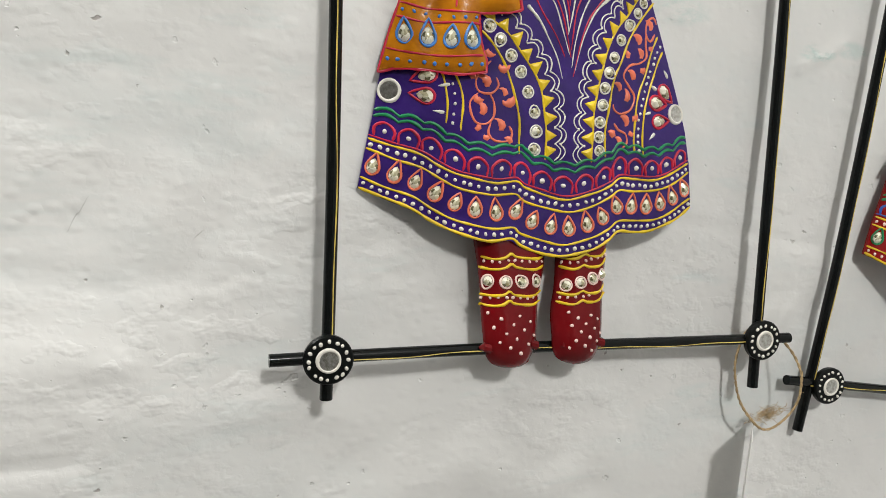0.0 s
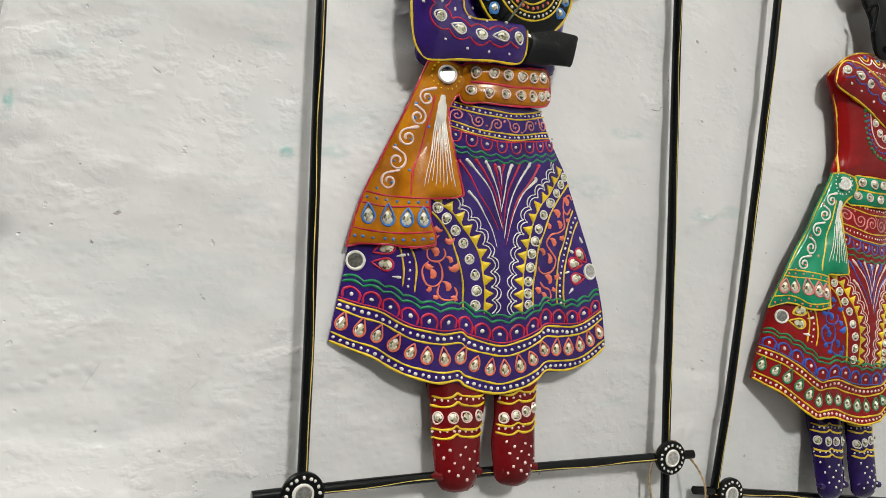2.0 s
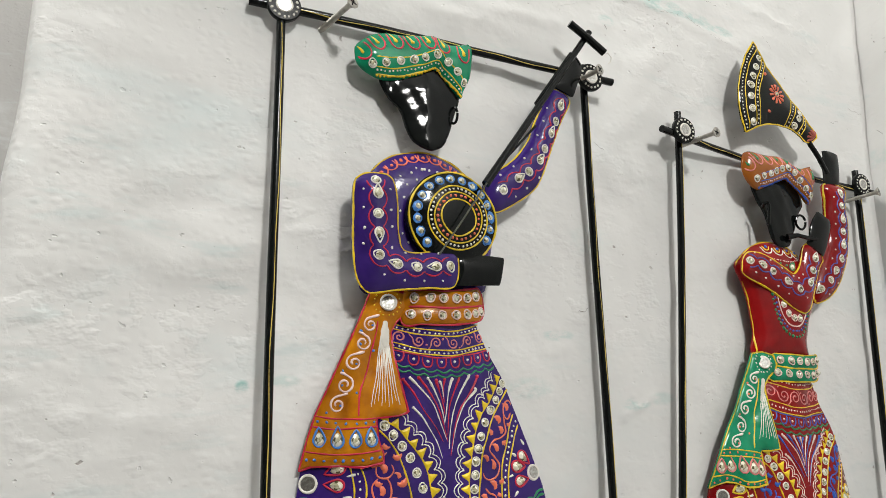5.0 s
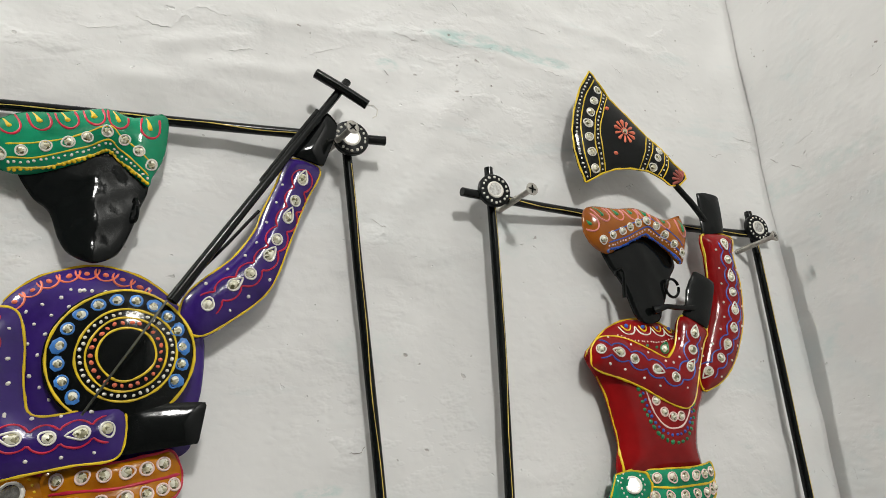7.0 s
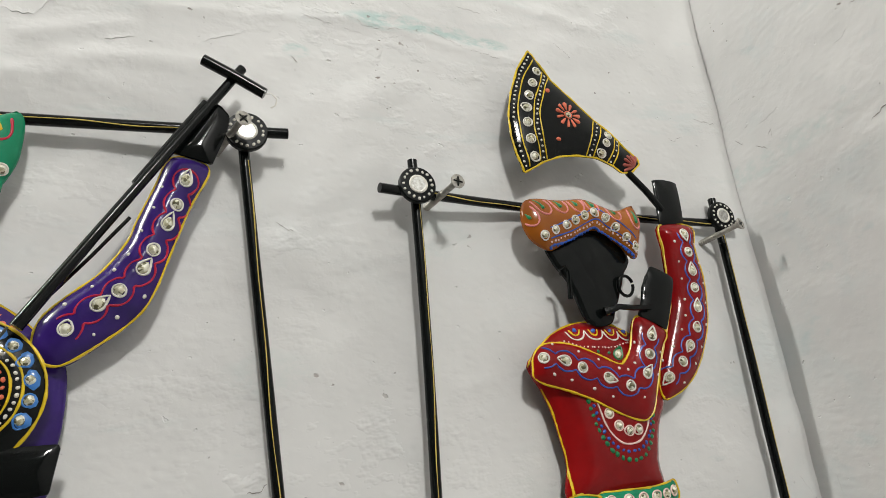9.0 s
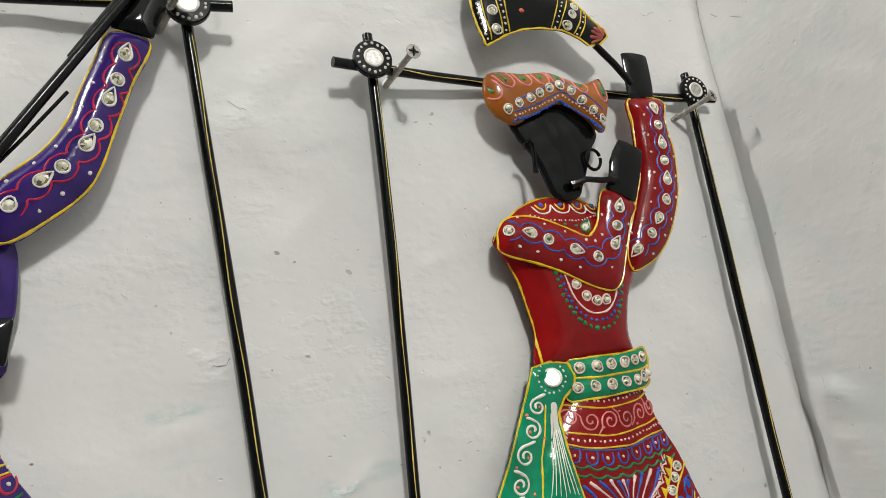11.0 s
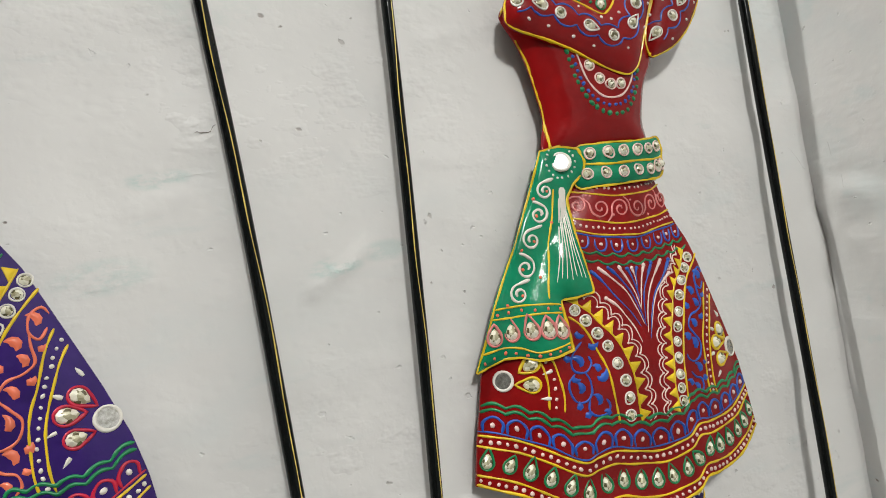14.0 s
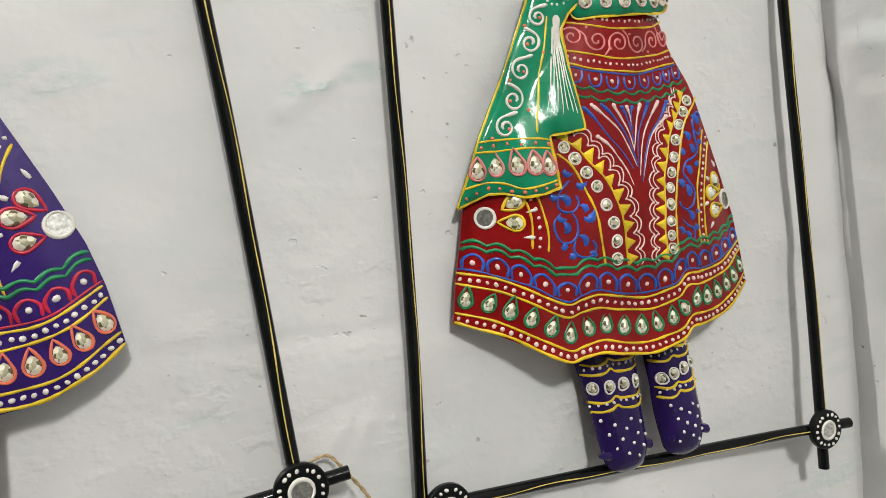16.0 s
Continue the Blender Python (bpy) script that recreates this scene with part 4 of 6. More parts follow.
def rod_part(parent, a, b, bow=0.0, stripe=(0.06, 0.94), r=2.9, side_bow=0.0):
    """One black bar of the frame, slightly bent, with a wavering yellow line on its face."""
    a, b = np.array(a, float), np.array(b, float)
    s = Shape()
    u = np.linspace(0, 1, 26)
    p = a + (b - a) * u[:, None]
    p[:, 2] += bow * np.sin(math.pi * u)
    p[:, 0] += side_bow * np.sin(math.pi * u)
    p += np.stack([np.sin(u * 9 + a[1]), np.sin(u * 7 + a[0]), np.sin(u * 8)], 1) * 0.35
    s.tube(p, r, ROD, 12)
    rod = part("rod", s, parent, "slightly bent black iron bar with a thin yellow stripe")
    n = 90
    u = np.linspace(stripe[0], stripe[1], n)
    c = np.stack([np.interp(u, np.linspace(0, 1, 26), p[:, k]) for k in range(3)], 1)
    t = (b - a) / np.linalg.norm(b - a)
    side = np.array([t[1], -t[0], 0.0])
    ang = 0.25 + 0.28 * np.sin(u * 11 + a[0]) + 0.12 * np.sin(u * 37)
    c = c + side * (r * np.sin(ang))[:, None] + np.array([0, 0, 1.0]) * (r * np.cos(ang))[:, None]
    y = Shape()
    rad = 0.27 * (1 + 0.35 * np.sin(u * 60) * np.sin(u * 23))
    rad[:3] *= 1.7
    y.tube(c, rad, L_STRIPE, 5)
    part("stripe", y, rod, "thin yellow painted stripe")
    return rod


def rosette(parent, x, z, d, seed):
    """A black disc with a ring of white dots and a small mirror in a cream collar, welded on a crossing of bars."""
    rr = random.Random(seed)
    s = Shape()
    n = 32
    prof = ((10.6, -3.0), (11.0, -2.0), (11.0, 0.2), (10.4, 0.9), (5.0, 1.2), (0.01, 1.2))
    verts = [(x + r * math.cos(2 * math.pi * i / n), z + r * math.sin(2 * math.pi * i / n), d + e) for r, e in prof for i in range(n)]
    faces = [(k * n + i, k * n + (i + 1) % n, (k + 1) * n + (i + 1) % n, (k + 1) * n + i) for k in range(len(prof) - 1) for i in range(n)]
    faces.append(tuple(range(n - 1, -1, -1)))
    s.add(verts, faces, DISC)
    ros = part("rosette", s, parent, "black disc with white dots round a small mirror")
    p = Paint(lambda a, b: np.full(np.shape(np.atleast_1d(a)), d + 1.0))
    count = 16
    for i in range(count):
        a = 2 * math.pi * i / count + rr.uniform(-0.06, 0.06)
        p.dot(L_WHITE, x + 8.5 * math.cos(a), z + 8.5 * math.sin(a), 0.95, 0.8)
    p.finish(ros)
    part("round_mirror", stone_mesh("mirror", L_WHITE, seed % 3), ros, m=p.seat(x, z, rr.uniform(0, 6), 1.08))
    return ros


def frame_parts(parent, bl, br, tr, tl, stubs, uprights, sag=(0.0, 0.0), top_bow=0.0):
    """Four bars and four rosettes. Each corner is (x, z, d of the rosette's face); each upright has its own ends and bends."""
    def ext(a, b, ea, eb, back):
        a, b = np.array(a, float), np.array(b, float)
        t = (b - a) / np.linalg.norm((b - a)[:2])
        a2, b2 = a - t * ea, b + t * eb
        a2[2] -= back
        b2[2] -= back
        return a2, b2
    rod_part(parent, *ext(bl, br, stubs[0], stubs[1], 4.5), bow=-4.0)
    rod_part(parent, *ext((tl[0], tl[1] + sag[0], tl[2]), (tr[0], tr[1] + sag[1], tr[2]), stubs[2], stubs[3], 4.5), bow=top_bow)
    for low, high, side_bow, bow in uprights:
        rod_part(parent, low, high, bow=bow, side_bow=side_bow)
    for i, c in enumerate((bl, br, tr, tl)):
        rosette(parent, c[0], c[1], c[2] - 1.5, i * 5 + int(c[2]))


HEM_ONE = [(14, 74), (27, 69), (38, 65), (47, 60), (58, 55), (73, 52), (84, 53), (88, 50), (98, 47), (111, 45), (125, 48), (136, 53), (142, 57), (152, 57), (165, 58), (178, 62), (193, 70)]
HEM_TWO = [(14, 75), (30, 69), (45, 61), (62, 51), (70, 52), (80, 53), (92, 50), (107, 48), (119, 49), (129, 51), (136, 56), (146, 56), (160, 58), (176, 63), (193, 72)]


def build_skirt(parent, hem, move, pal):
    """The flared dress of one domed sheet, with all its piped bands, stones and scrolls."""
    left = [(14, 74), (17, 92), (20, 108), (23, 129), (32, 152), (48, 178), (66, 200), (76, 213)]
    right = [(137, 213), (145, 196), (156, 179), (167, 154), (178, 129), (186, 109), (190, 93), (193, 70)]
    outline = list(hem) + right[::-1][1:] + left[::-1][:-1]
    lm, rm = move(np.array(left, float)), move(np.array(right, float))
    lm, rm = lm[np.argsort(lm[:, 1])], rm[np.argsort(rm[:, 1])]

    def h(x, z):
        x, z = np.atleast_1d(np.asarray(x, float)), np.atleast_1d(np.asarray(z, float))
        lo, hi = np.interp(z, lm[:, 1], lm[:, 0]), np.interp(z, rm[:, 1], rm[:, 0])
        s = np.clip((x - (lo + hi) / 2) / ((hi - lo) / 2), -1, 1)
        rim = np.interp(z, [40, 75, 215], [4.0, 4.0, pal["waist"]]) + pal["flare"] * np.clip((s + 1) / 2, 0, 1) * np.interp(z, [75, 215], [1, 0.2])
        rise = np.interp(z, [40, 120, 215], [17.5 - pal["flare"] * 0.4, 17 - pal["flare"] * 0.4, 9.5])
        fold = np.clip((115 - z) / 60, 0, 1) * (1.3 * np.sin((x - 20) / 26.0) + 0.5 * np.sin(x / 9.0)) * (1 - s ** 2)
        return np.maximum(rim + rise * (1 - np.abs(s) ** 2.2) + fold + pal["dent"](x, z), 3.0)
    s = Shape()
    s.sheet(move(resample(outline, 2.0, True, False)), h, pal["dress"], step=3.0, smooth=False)
    skirt = part("skirt", s, parent, pal["dress_label"])
    p = Paint(h, move)
    hemc = resample(hem, 1.5)
    xc = 103.5

    def band(off):
        bell = np.clip(1 - ((hemc[:, 0] - xc) / 92) ** 2, 0, 1)
        o = off * (0.93 + 0.22 * bell)
        return np.stack([xc + (hemc[:, 0] - xc) * (1 - off * 0.0018), hemc[:, 1] + o], 1)
    Y, W, A1, GR = pal["line"], pal["dot"], pal["arch"], L_GREEN
    p.line(Y, band(0.7), 0.75, smooth=False)
    p.dots(W, band(3.1), 3.9, 1.08)
    p.line(Y, band(5.6), 0.6, smooth=False)
    for q, d in along(band(12.0), 19, 0.025):
        set_stone(p, skirt, "drop", q[0], q[1], pal["drop"], math.atan2(d[0], d[1]) - math.pi / 2, 1.06)
    p.line(Y, band(19.2), 0.6, smooth=False)
    p.dots(W, band(21.8), 3.9, 1.08)
    p.line(Y, band(24.4), 0.6, smooth=False)
    p.line(A1, band(26.0), 0.45, smooth=False)
    arches = 16
    lowp, top = along(band(26.5), arches * 2 + 1, 0.005), along(band(33.5), arches * 2 + 1, 0.005)
    for i in range(arches):
        a, b, c = lowp[2 * i][0], lowp[2 * i + 2][0], top[2 * i + 1][0]
        a2, b2 = a + (b - a) * 0.12, b + (a - b) * 0.12
        wide = (b2 - a2) * 0.06
        up = c - (a + b) / 2
        p.line(A1, [a2, a2 + up * 0.55 - wide, a2 + up * 0.88 + (b2 - a2) * 0.2, c, b2 + up * 0.88 - (b2 - a2) * 0.2, b2 + up * 0.55 + wide, b2], 0.72, wob=0.1)
        p.dot(W, *((a + b) / 2 + up * 0.45), 1.3)
    for off in (35.2, 38.0):
        g = along(band(off), arches * 8 + 1, 0.004)
        p.line(GR, [q + np.array((0, 1.9 * abs(math.sin(math.pi * k / 8)))) for k, (q, d) in enumerate(g)], 0.78, smooth=False, wob=0.08)
    # waist bands
    w1, w2, w3, w4, w5, wa, wg, wh = pal["bands"]

    def waist(off):
        return [(76 + off * 0.02, 213 - off), (87, 210 - off), (100, 208 - off), (114, 207.8 - off), (128, 210 - off), (138.5 + off * 0.40, 213.4 - off)]
    for off in (w1, w2, w4, w5):
        p.line(Y, waist(off), 0.5)
    p.dots(W, waist((w1 + w2) / 2), 3.1, 0.75)
    p.dots(W, waist((w4 + w5) / 2), 3.1, 0.75)
    for k, (q, d) in enumerate(along(waist(w3), 6, 0.06)):
        hd = 1 if k % 2 else -1
        r = (w4 - w2) * 0.33 + 0.6
        p.spiral(pal["spiral"], q[0] + 0.6, q[1], r, math.pi, 1.5, hd, 0.5, r * 1.15)
        if k < 5:
            p.dot(pal["spiral"], q[0] + r * 1.45, q[1] - hd * r * 0.75, 0.8)
    p.line(A1, waist(w5 + 1.3), 0.5)
    for q, d in along(waist(wa), 8, 0.04):
        p.line(A1, [(q[0] - 3.0, q[1] + 3), (q[0] - 3.2, q[1]), (q[0] - 2.0, q[1] - 2.7), (q[0], q[1] - 3.3), (q[0] + 2.0, q[1] - 2.7), (q[0] + 3.2, q[1]), (q[0] + 3.0, q[1] + 3)], 0.55, wob=0.08)
        p.dot(W, q[0], q[1] + 0.2, 1.0)
    for off in (wg, wh):
        g = along(waist(off), 65)
        p.line(GR, [q + np.array((0, 1.2 - 1.9 * abs(math.sin(math.pi * k / 8)))) for k, (q, d) in enumerate(g)], 0.62, smooth=False, wob=0.05)
    # sheaf of thin strokes that start in a round head and run together below
    sheaf = [[(81.4, 176.6), (87.5, 168.8), (93.5, 158.6), (100.7, 148.4), (105.8, 138.9)], [(85.8, 177.9), (92.1, 171.2), (99.7, 162.1), (103.8, 152.6), (108, 140)],
             [(91.4, 177.5), (96.8, 170.6), (102.4, 161.3), (106, 150.8), (109.1, 138.6)], [(97.4, 177.1), (101.1, 170.1), (105.1, 160.6), (107.3, 149.9)],
             [(102.2, 175.6), (104.3, 170.4), (106.7, 161.7), (107.5, 154.9)], [(105.2, 175.4), (106.7, 169.6), (107.2, 163.7)], [(108.3, 176.2), (107.3, 170.7), (107.4, 161.8)],
             [(113.2, 176.8), (110.9, 169.1), (109.2, 160), (107.1, 148.9)], [(118.7, 177.4), (114.4, 168.4), (110.7, 158.1), (109, 142.1)],
             [(126.2, 179), (120.1, 170), (114.6, 159.5), (111.6, 149.2), (109.6, 134.2)], [(133, 178.3), (126.9, 168.8), (118.1, 157.8), (113.9, 145.5), (110.5, 130.3)],
             [(131.4, 169.8), (121.6, 161.2), (116.6, 151.7), (113.5, 142.4), (111, 132.3)], [(87.2, 159.5), (93.1, 153.7), (97.5, 146.2), (102.1, 137.7), (105.1, 129)]]
    for k, stroke in enumerate(sheaf):
        mat = pal["sheaf"][1 if k == 12 else k % 2]
        q = [(x, 130 + (z - 130) * pal["sheaf_tall"]) for x, z in stroke]
        p.line(mat, q, 0.5, taper=(2.0, 1.7, 1.0, 0.85, 0.8, 0.7, 0.6, 0.5), wob=0.1)
        p.dot(mat, q[0][0], q[0][1], 1.25)
    # flowing columns: zigzag teeth, scalloped lines that follow the teeth, stones
    zl = [(66, 155), (71, 152), (77, 147.6), (82, 142), (87.4, 135.7), (91.8, 129.1), (95.8, 119.6), (97.3, 110.8), (98.3, 102), (98.7, 91)]
    zr = [(155, 179), (149.5, 171.8), (142.5, 162.4), (136, 156.5), (131.5, 150), (129, 143.7), (126.7, 136.4), (124.6, 129.5), (122.6, 114), (122.3, 104.9), (122.8, 91)]
    if pal["trim"]:
        zr = [(151, 174)] + zr[1:]
    for path, side, n in ((zl, 1, 10), (zr, -1, 13)):
        p.line(L_YELLOW, path, 0.5)
        pts = along(path, n * 8 + 1)
        for k in range(0, n * 8, 8):
            a, b = pts[k][0], pts[k + 8][0]
            mid, d = (a + b) / 2, (b - a)
            nrm = np.array((-d[1], d[0])) / np.hypot(*d)
            tall = rng.uniform(5.8, 7.0)
            p.blob(L_YELLOW, [a - nrm * side * 0.3 + d * 0.03, mid + nrm * side * tall - d * rng.uniform(0.0, 0.22), b - nrm * side * 0.3 - d * 0.03], 0.55, smooth=False)
        for base in (4.6, 7.4):
            q = []
            for k, (c, d) in enumerate(pts):
                nrm = np.array((-d[1], d[0])) * side
                q.append(c + nrm * (base + (3.2 if base < 5 else 2.7) * abs(math.sin(math.pi * k / 8)) ** 0.8))
            p.line(pal["wave"], q[3:], 0.36, wob=0.2)
            for k in range(8, n * 8, 8):
                c = q[k]
                p.dot(pal["wave"], c[0], c[1], 0.65)
    gl = [(69.5, 149.5), (74.6, 144), (79.8, 137.1), (84.5, 130.2), (88.4, 121.4), (92, 112.5), (93.2, 104), (92.8, 95.5)]
    gr = [(156.5, 174), (153, 169), (148.5, 163.5), (142.5, 157), (137.3, 149.4), (133.2, 141), (130.3, 133.6), (127.9, 126.2), (126.9, 118.2), (126, 110), (126, 103), (126.6, 96.5)]
    if pal["trim"]:
        gr = gr[1:]
    for x, z in gl + gr:
        set_stone(p, skirt, "gem", x, z, L_WHITE, size=0.98 if (x, z) in gl else 0.9)
    p.line(Y, [(66, 147), (71.3, 141.9), (75.9, 134.9), (79.5, 127), (81.5, 122), (83.7, 114), (85.1, 105.4), (85.7, 93)], 0.6)
    p.line(Y, [(161, 170.5), (150, 159.6), (142, 148.8), (136.5, 137), (133.7, 130.8), (130.7, 118), (129.4, 105), (130, 94)], 0.6)
    # scroll panels
    S = pal["scroll"]
    for q in ([(70.5, 134.1), (65.8, 129.5), (64, 124.6), (65.6, 120.4), (71, 119.7), (74.3, 123.3), (73.2, 127)],
              [(65.2, 119.4), (62, 115.9), (62.2, 111.1), (64.8, 106.4), (69.7, 106.1), (72.9, 109.7), (72.6, 115.5), (70.5, 119.4)],
              [(71.6, 106.8), (70.6, 101.9), (73.9, 98.6), (79.9, 98.8), (81.7, 102.3), (80.1, 105.6)],
              [(163, 160), (160.5, 163), (155.8, 160.5), (154.5, 154.5), (158, 151), (161.5, 155)],
              [(154.5, 154.3), (154.5, 149), (155, 143), (150, 139.6), (143.5, 138), (139.5, 133), (143, 128.3), (147, 123.4), (144.5, 117), (138.3, 114.7), (134.1, 116.5), (133.3, 119)],
              [(134.5, 110), (137.3, 107), (142.2, 105.2), (143.4, 101), (140.6, 98.6)]):
        p.line(S, q, 0.58, wob=0.05)
    for x, z, size, a in ((68.2, 122.5, 6.0, 0.9), (74.5, 133, 5.0, -1.4), (61.8, 129, 3.6, -1.9), (64.5, 119, 4.2, -2.0), (66.3, 110.5, 5.0, 0.3), (76.5, 117, 6.4, -0.9), (75.5, 103.5, 5.6, 0.6),
                          (64.3, 103.6, 3.4, -0.3), (68.6, 101, 3.2, -1.4), (77, 119, 4.0, 0.8), (69.2, 139.5, 4.2, -2.0), (80.5, 97.5, 3.6, 0.9),
                          (157.5, 156.5, 5.4, 0.8), (149, 148.5, 5.4, 0.9), (150.3, 142.2, 4.6, 0.5), (141, 141.5, 3.6, 0.4), (157, 148.5, 3.2, -1.2), (145, 131.5, 5.0, 0.8), (151, 137.5, 3.4, -1.2),
                          (136.6, 125.5, 4.6, 0.9), (140.5, 121.5, 5.4, 0.2), (141.5, 109, 5.6, 0.8), (146.2, 114, 3.6, -1.0), (133.5, 103, 4.0, 0.9), (138, 100, 4.2, 0.8), (145, 107, 3.6, -1.6)):
        p.comma(S, x, z, size, a - 0.5, 1.05 + 0.1 * size)
    # flank panels
    for a, mid, b in (([(46, 131), (49, 127), (51, 121), (52, 114), (51.2, 105)], [(49.5, 131), (53, 125), (54.9, 118), (55, 111), (54.6, 105)], [(53, 131), (56, 125), (58, 118), (58.8, 111), (58.2, 102.5)]),
                      ([(163.5, 154), (159, 145.5), (153.5, 133), (150.5, 125.6), (148.2, 115), (147.8, 104.8), (149.2, 96.5)], [(166, 150), (161, 142.5), (156.5, 132.5), (153.5, 124), (151, 114), (150.6, 105), (152, 97)],
                       [(168, 147.5), (163.5, 140.5), (159.6, 132.5), (156.8, 125), (154, 115), (153.6, 105), (155.2, 96)])):
        p.line(Y, a, 0.55)
        p.line(Y, b, 0.55)
        p.dots(W, mid, 3.5, 0.85)
    fx, fz = pal["flank_at"]
    set_stone(p, skirt, "mirror", 26.5 + fx, 117 + fz, L_WHITE, size=1.02)
    set_stone(p, skirt, "drop", 43 + fx * 0.4, 126 + fz * 0.3, pal["flank"], math.radians(-112), 1.25)
    set_stone(p, skirt, "drop", 42.5 + fx * 0.4, 116.5 + fz * 0.2, pal["flank"], math.radians(-80), 1.25)
    for x, z, a in ((47.5 + fx * 0.4, 121.6, 0.2), (45.5 + fx * 0.4, 110.5, -0.1), (35 + fx, 128 + fz, 1.0)):
        p.line(L_WHITE, [(x + 5 * math.cos(a), z + 5 * math.sin(a)), (x, z)], 0.8, taper=(1.4, 1.0, 0.4), wob=0)
    set_stone(p, skirt, "mirror", 178.0, 117, L_WHITE, size=1.0)
    for x, z, a in ((168.5, 127.5, 135), (162.5, 121.5, 95), (164.5, 112.5, 78)):
        set_stone(p, skirt, "drop", x, z, pal["flank"], math.radians(a), 1.22)
    for x, z, a in ((171.5, 134.5, 2.2), (162.5, 128, 2.7), (158.5, 116.5, 3.4), (162, 106.5, 3.9)):
        p.line(L_WHITE, [(x, z), (x + 4.5 * math.cos(a), z + 4.5 * math.sin(a))], 0.9, taper=(1.5, 1.0, 0.3), wob=0)
    p.finish(skirt)
    return h


def build_sash(parent, skirt_h, move, pal):
    """Knotted cloth sash with a tassel, of pressed sheet lying on the dress."""
    wavy = pal["wavy_hem"]
    knot = [(79, 213), (85, 218), (86, 224), (83, 231), (73, 233)]
    if wavy:
        outline = [(61.5, 231), (53, 208), (43.5, 186), (33, 164), (29.5, 157), (25.8, 146), (22.5, 136), (18.6, 126), (26, 128.6), (33, 131.2), (40, 131), (48.5, 128.5), (57, 129.2), (64.5, 131.5), (64, 139),
                   (62.5, 150), (62.3, 155.5), (70, 155.6), (80, 157), (79.5, 163), (77.5, 174), (75.4, 188), (75, 206)] + knot
        upper, lower = [(29, 154.5), (37, 155.2), (46, 155.4), (62, 153.2)], [(27.2, 150), (36, 150.4), (45, 150.6), (62, 149.4)]
        foot = [(22, 134.8), (31.6, 136.4), (40.4, 135), (48.9, 132.4), (64, 134.6)]
        dots_up, dots_low = [(29.5, 152.4), (45, 153), (61.5, 151.4)], [(22.5, 130.5), (32, 133.6), (40, 133), (48.6, 130.4), (63, 132.8)]
        drops = [(27.9, 141.6), (36.6, 142.8), (45.6, 142.6), (53.4, 142), (60, 141)]
        seam = [(56.3, 156.8), (58.2, 171), (62.5, 191), (66.5, 211)]
    else:
        outline = [(61, 231), (52, 208), (42, 185), (32, 164), (29, 157), (25, 144), (20.5, 125.6), (27, 127.6), (33, 127.8), (43, 128), (50, 127.2), (57, 127), (63, 128), (68, 129), (68, 134), (65, 142), (64, 154),
                   (77, 155), (83, 157), (82, 162), (79, 175), (76, 190), (75, 206)] + knot
        upper, lower = [(29, 157), (40, 154.5), (52, 154), (64, 154.5)], [(28, 150.5), (40, 148.8), (52, 148.8), (64.5, 149.5)]
        foot = [(24, 137), (36, 134.5), (50, 134.5), (66, 135.5)]
        dots_up, dots_low = [(30, 153.5), (46, 151.5), (63, 152)], [(24, 132), (40, 131), (54, 131), (66, 132)]
        drops = [(31.5, 142.8), (41.5, 142), (51.5, 141.6), (60.5, 142)]
        seam = [(53, 156), (55, 170), (60, 186), (64.5, 205), (66, 213)]
    om = move(resample(outline, 2.0, True, False))
    rim = edge_distance(om)

    def h(x, z):
        x, z = np.atleast_1d(np.asarray(x, float)), np.atleast_1d(np.asarray(z, float))
        u = np.clip(rim(x, z) / 7.0, 0, 1)
        return np.maximum(skirt_h(x, z), np.interp(z, [126, 160, 232], [4, 6, pal["waist"] + 4])) + 1.8 + 2.6 * np.sqrt(1 - (1 - u) ** 2) + 0.45 * np.sin(x / 3.4 + z / 40)
    s = Shape()
    s.sheet(om, h, pal["sash"], step=2.6, smooth=False)
    sash = part("sash", s, parent, pal["sash_label"])
    p = Paint(h, move)
    E = pal["sash_edge"]
    p.line(E, outline, 0.62, closed=True, smooth=False)
    for path in (seam, upper, lower, foot):
        p.line(E, path, 0.52)
    p.dots(pal["sash_dot"], dots_up, 4.6, 0.95)
    p.dots(pal["sash_dot"], dots_low, 4.4, 0.95)
    for x, z in drops:
        set_stone(p, sash, "drop", x, z, pal["sash_drop"], 0.0, 1.22 if wavy else 1.18)
    # five curls that swing from side to side, each begun with a blob of paint
    for k, (x, z, r) in enumerate(((61.4, 210.3, 4.4), (57.0, 198.8, 5.0), (51.8, 186.4, 5.0), (46.8, 173.0, 5.5), (42.4, 160.8, 4.8))):
        hd = -1 if k % 2 else 1
        x, z = (x, z) if wavy else (x + (-0.2, -0.6, -0.6, -1.0, -0.6)[k], z + (0.2, 0.4, 0.8, 1.2, 1.8)[k])
        q = [(x + hd * (1.25 if hd > 0 else 0.5) * r, z + 1.35 * r), (x + hd * (0.7 if hd > 0 else 0.1) * r, z + 1.2 * r)]
        for u in np.linspace(0, 1, 18):
            a = math.pi / 2 + hd * (0.25 + 2 * math.pi * 1.32 * u)
            q.append((x + r * (1 - 0.72 * u) * math.cos(a), z + r * (1 - 0.72 * u) * math.sin(a)))
        p.line(pal["sash_spiral"], q, 0.66, wob=0.05, taper=(1.5, 1.0, 1.0, 0.95, 1.2))
        p.dot(pal["sash_dot"], x + hd * 0.3 * r, z - 0.1 * r, 0.9)
        p.dot(pal["sash_dot"], x - hd * (r + 1.6), z - 0.9 * r, 0.9)
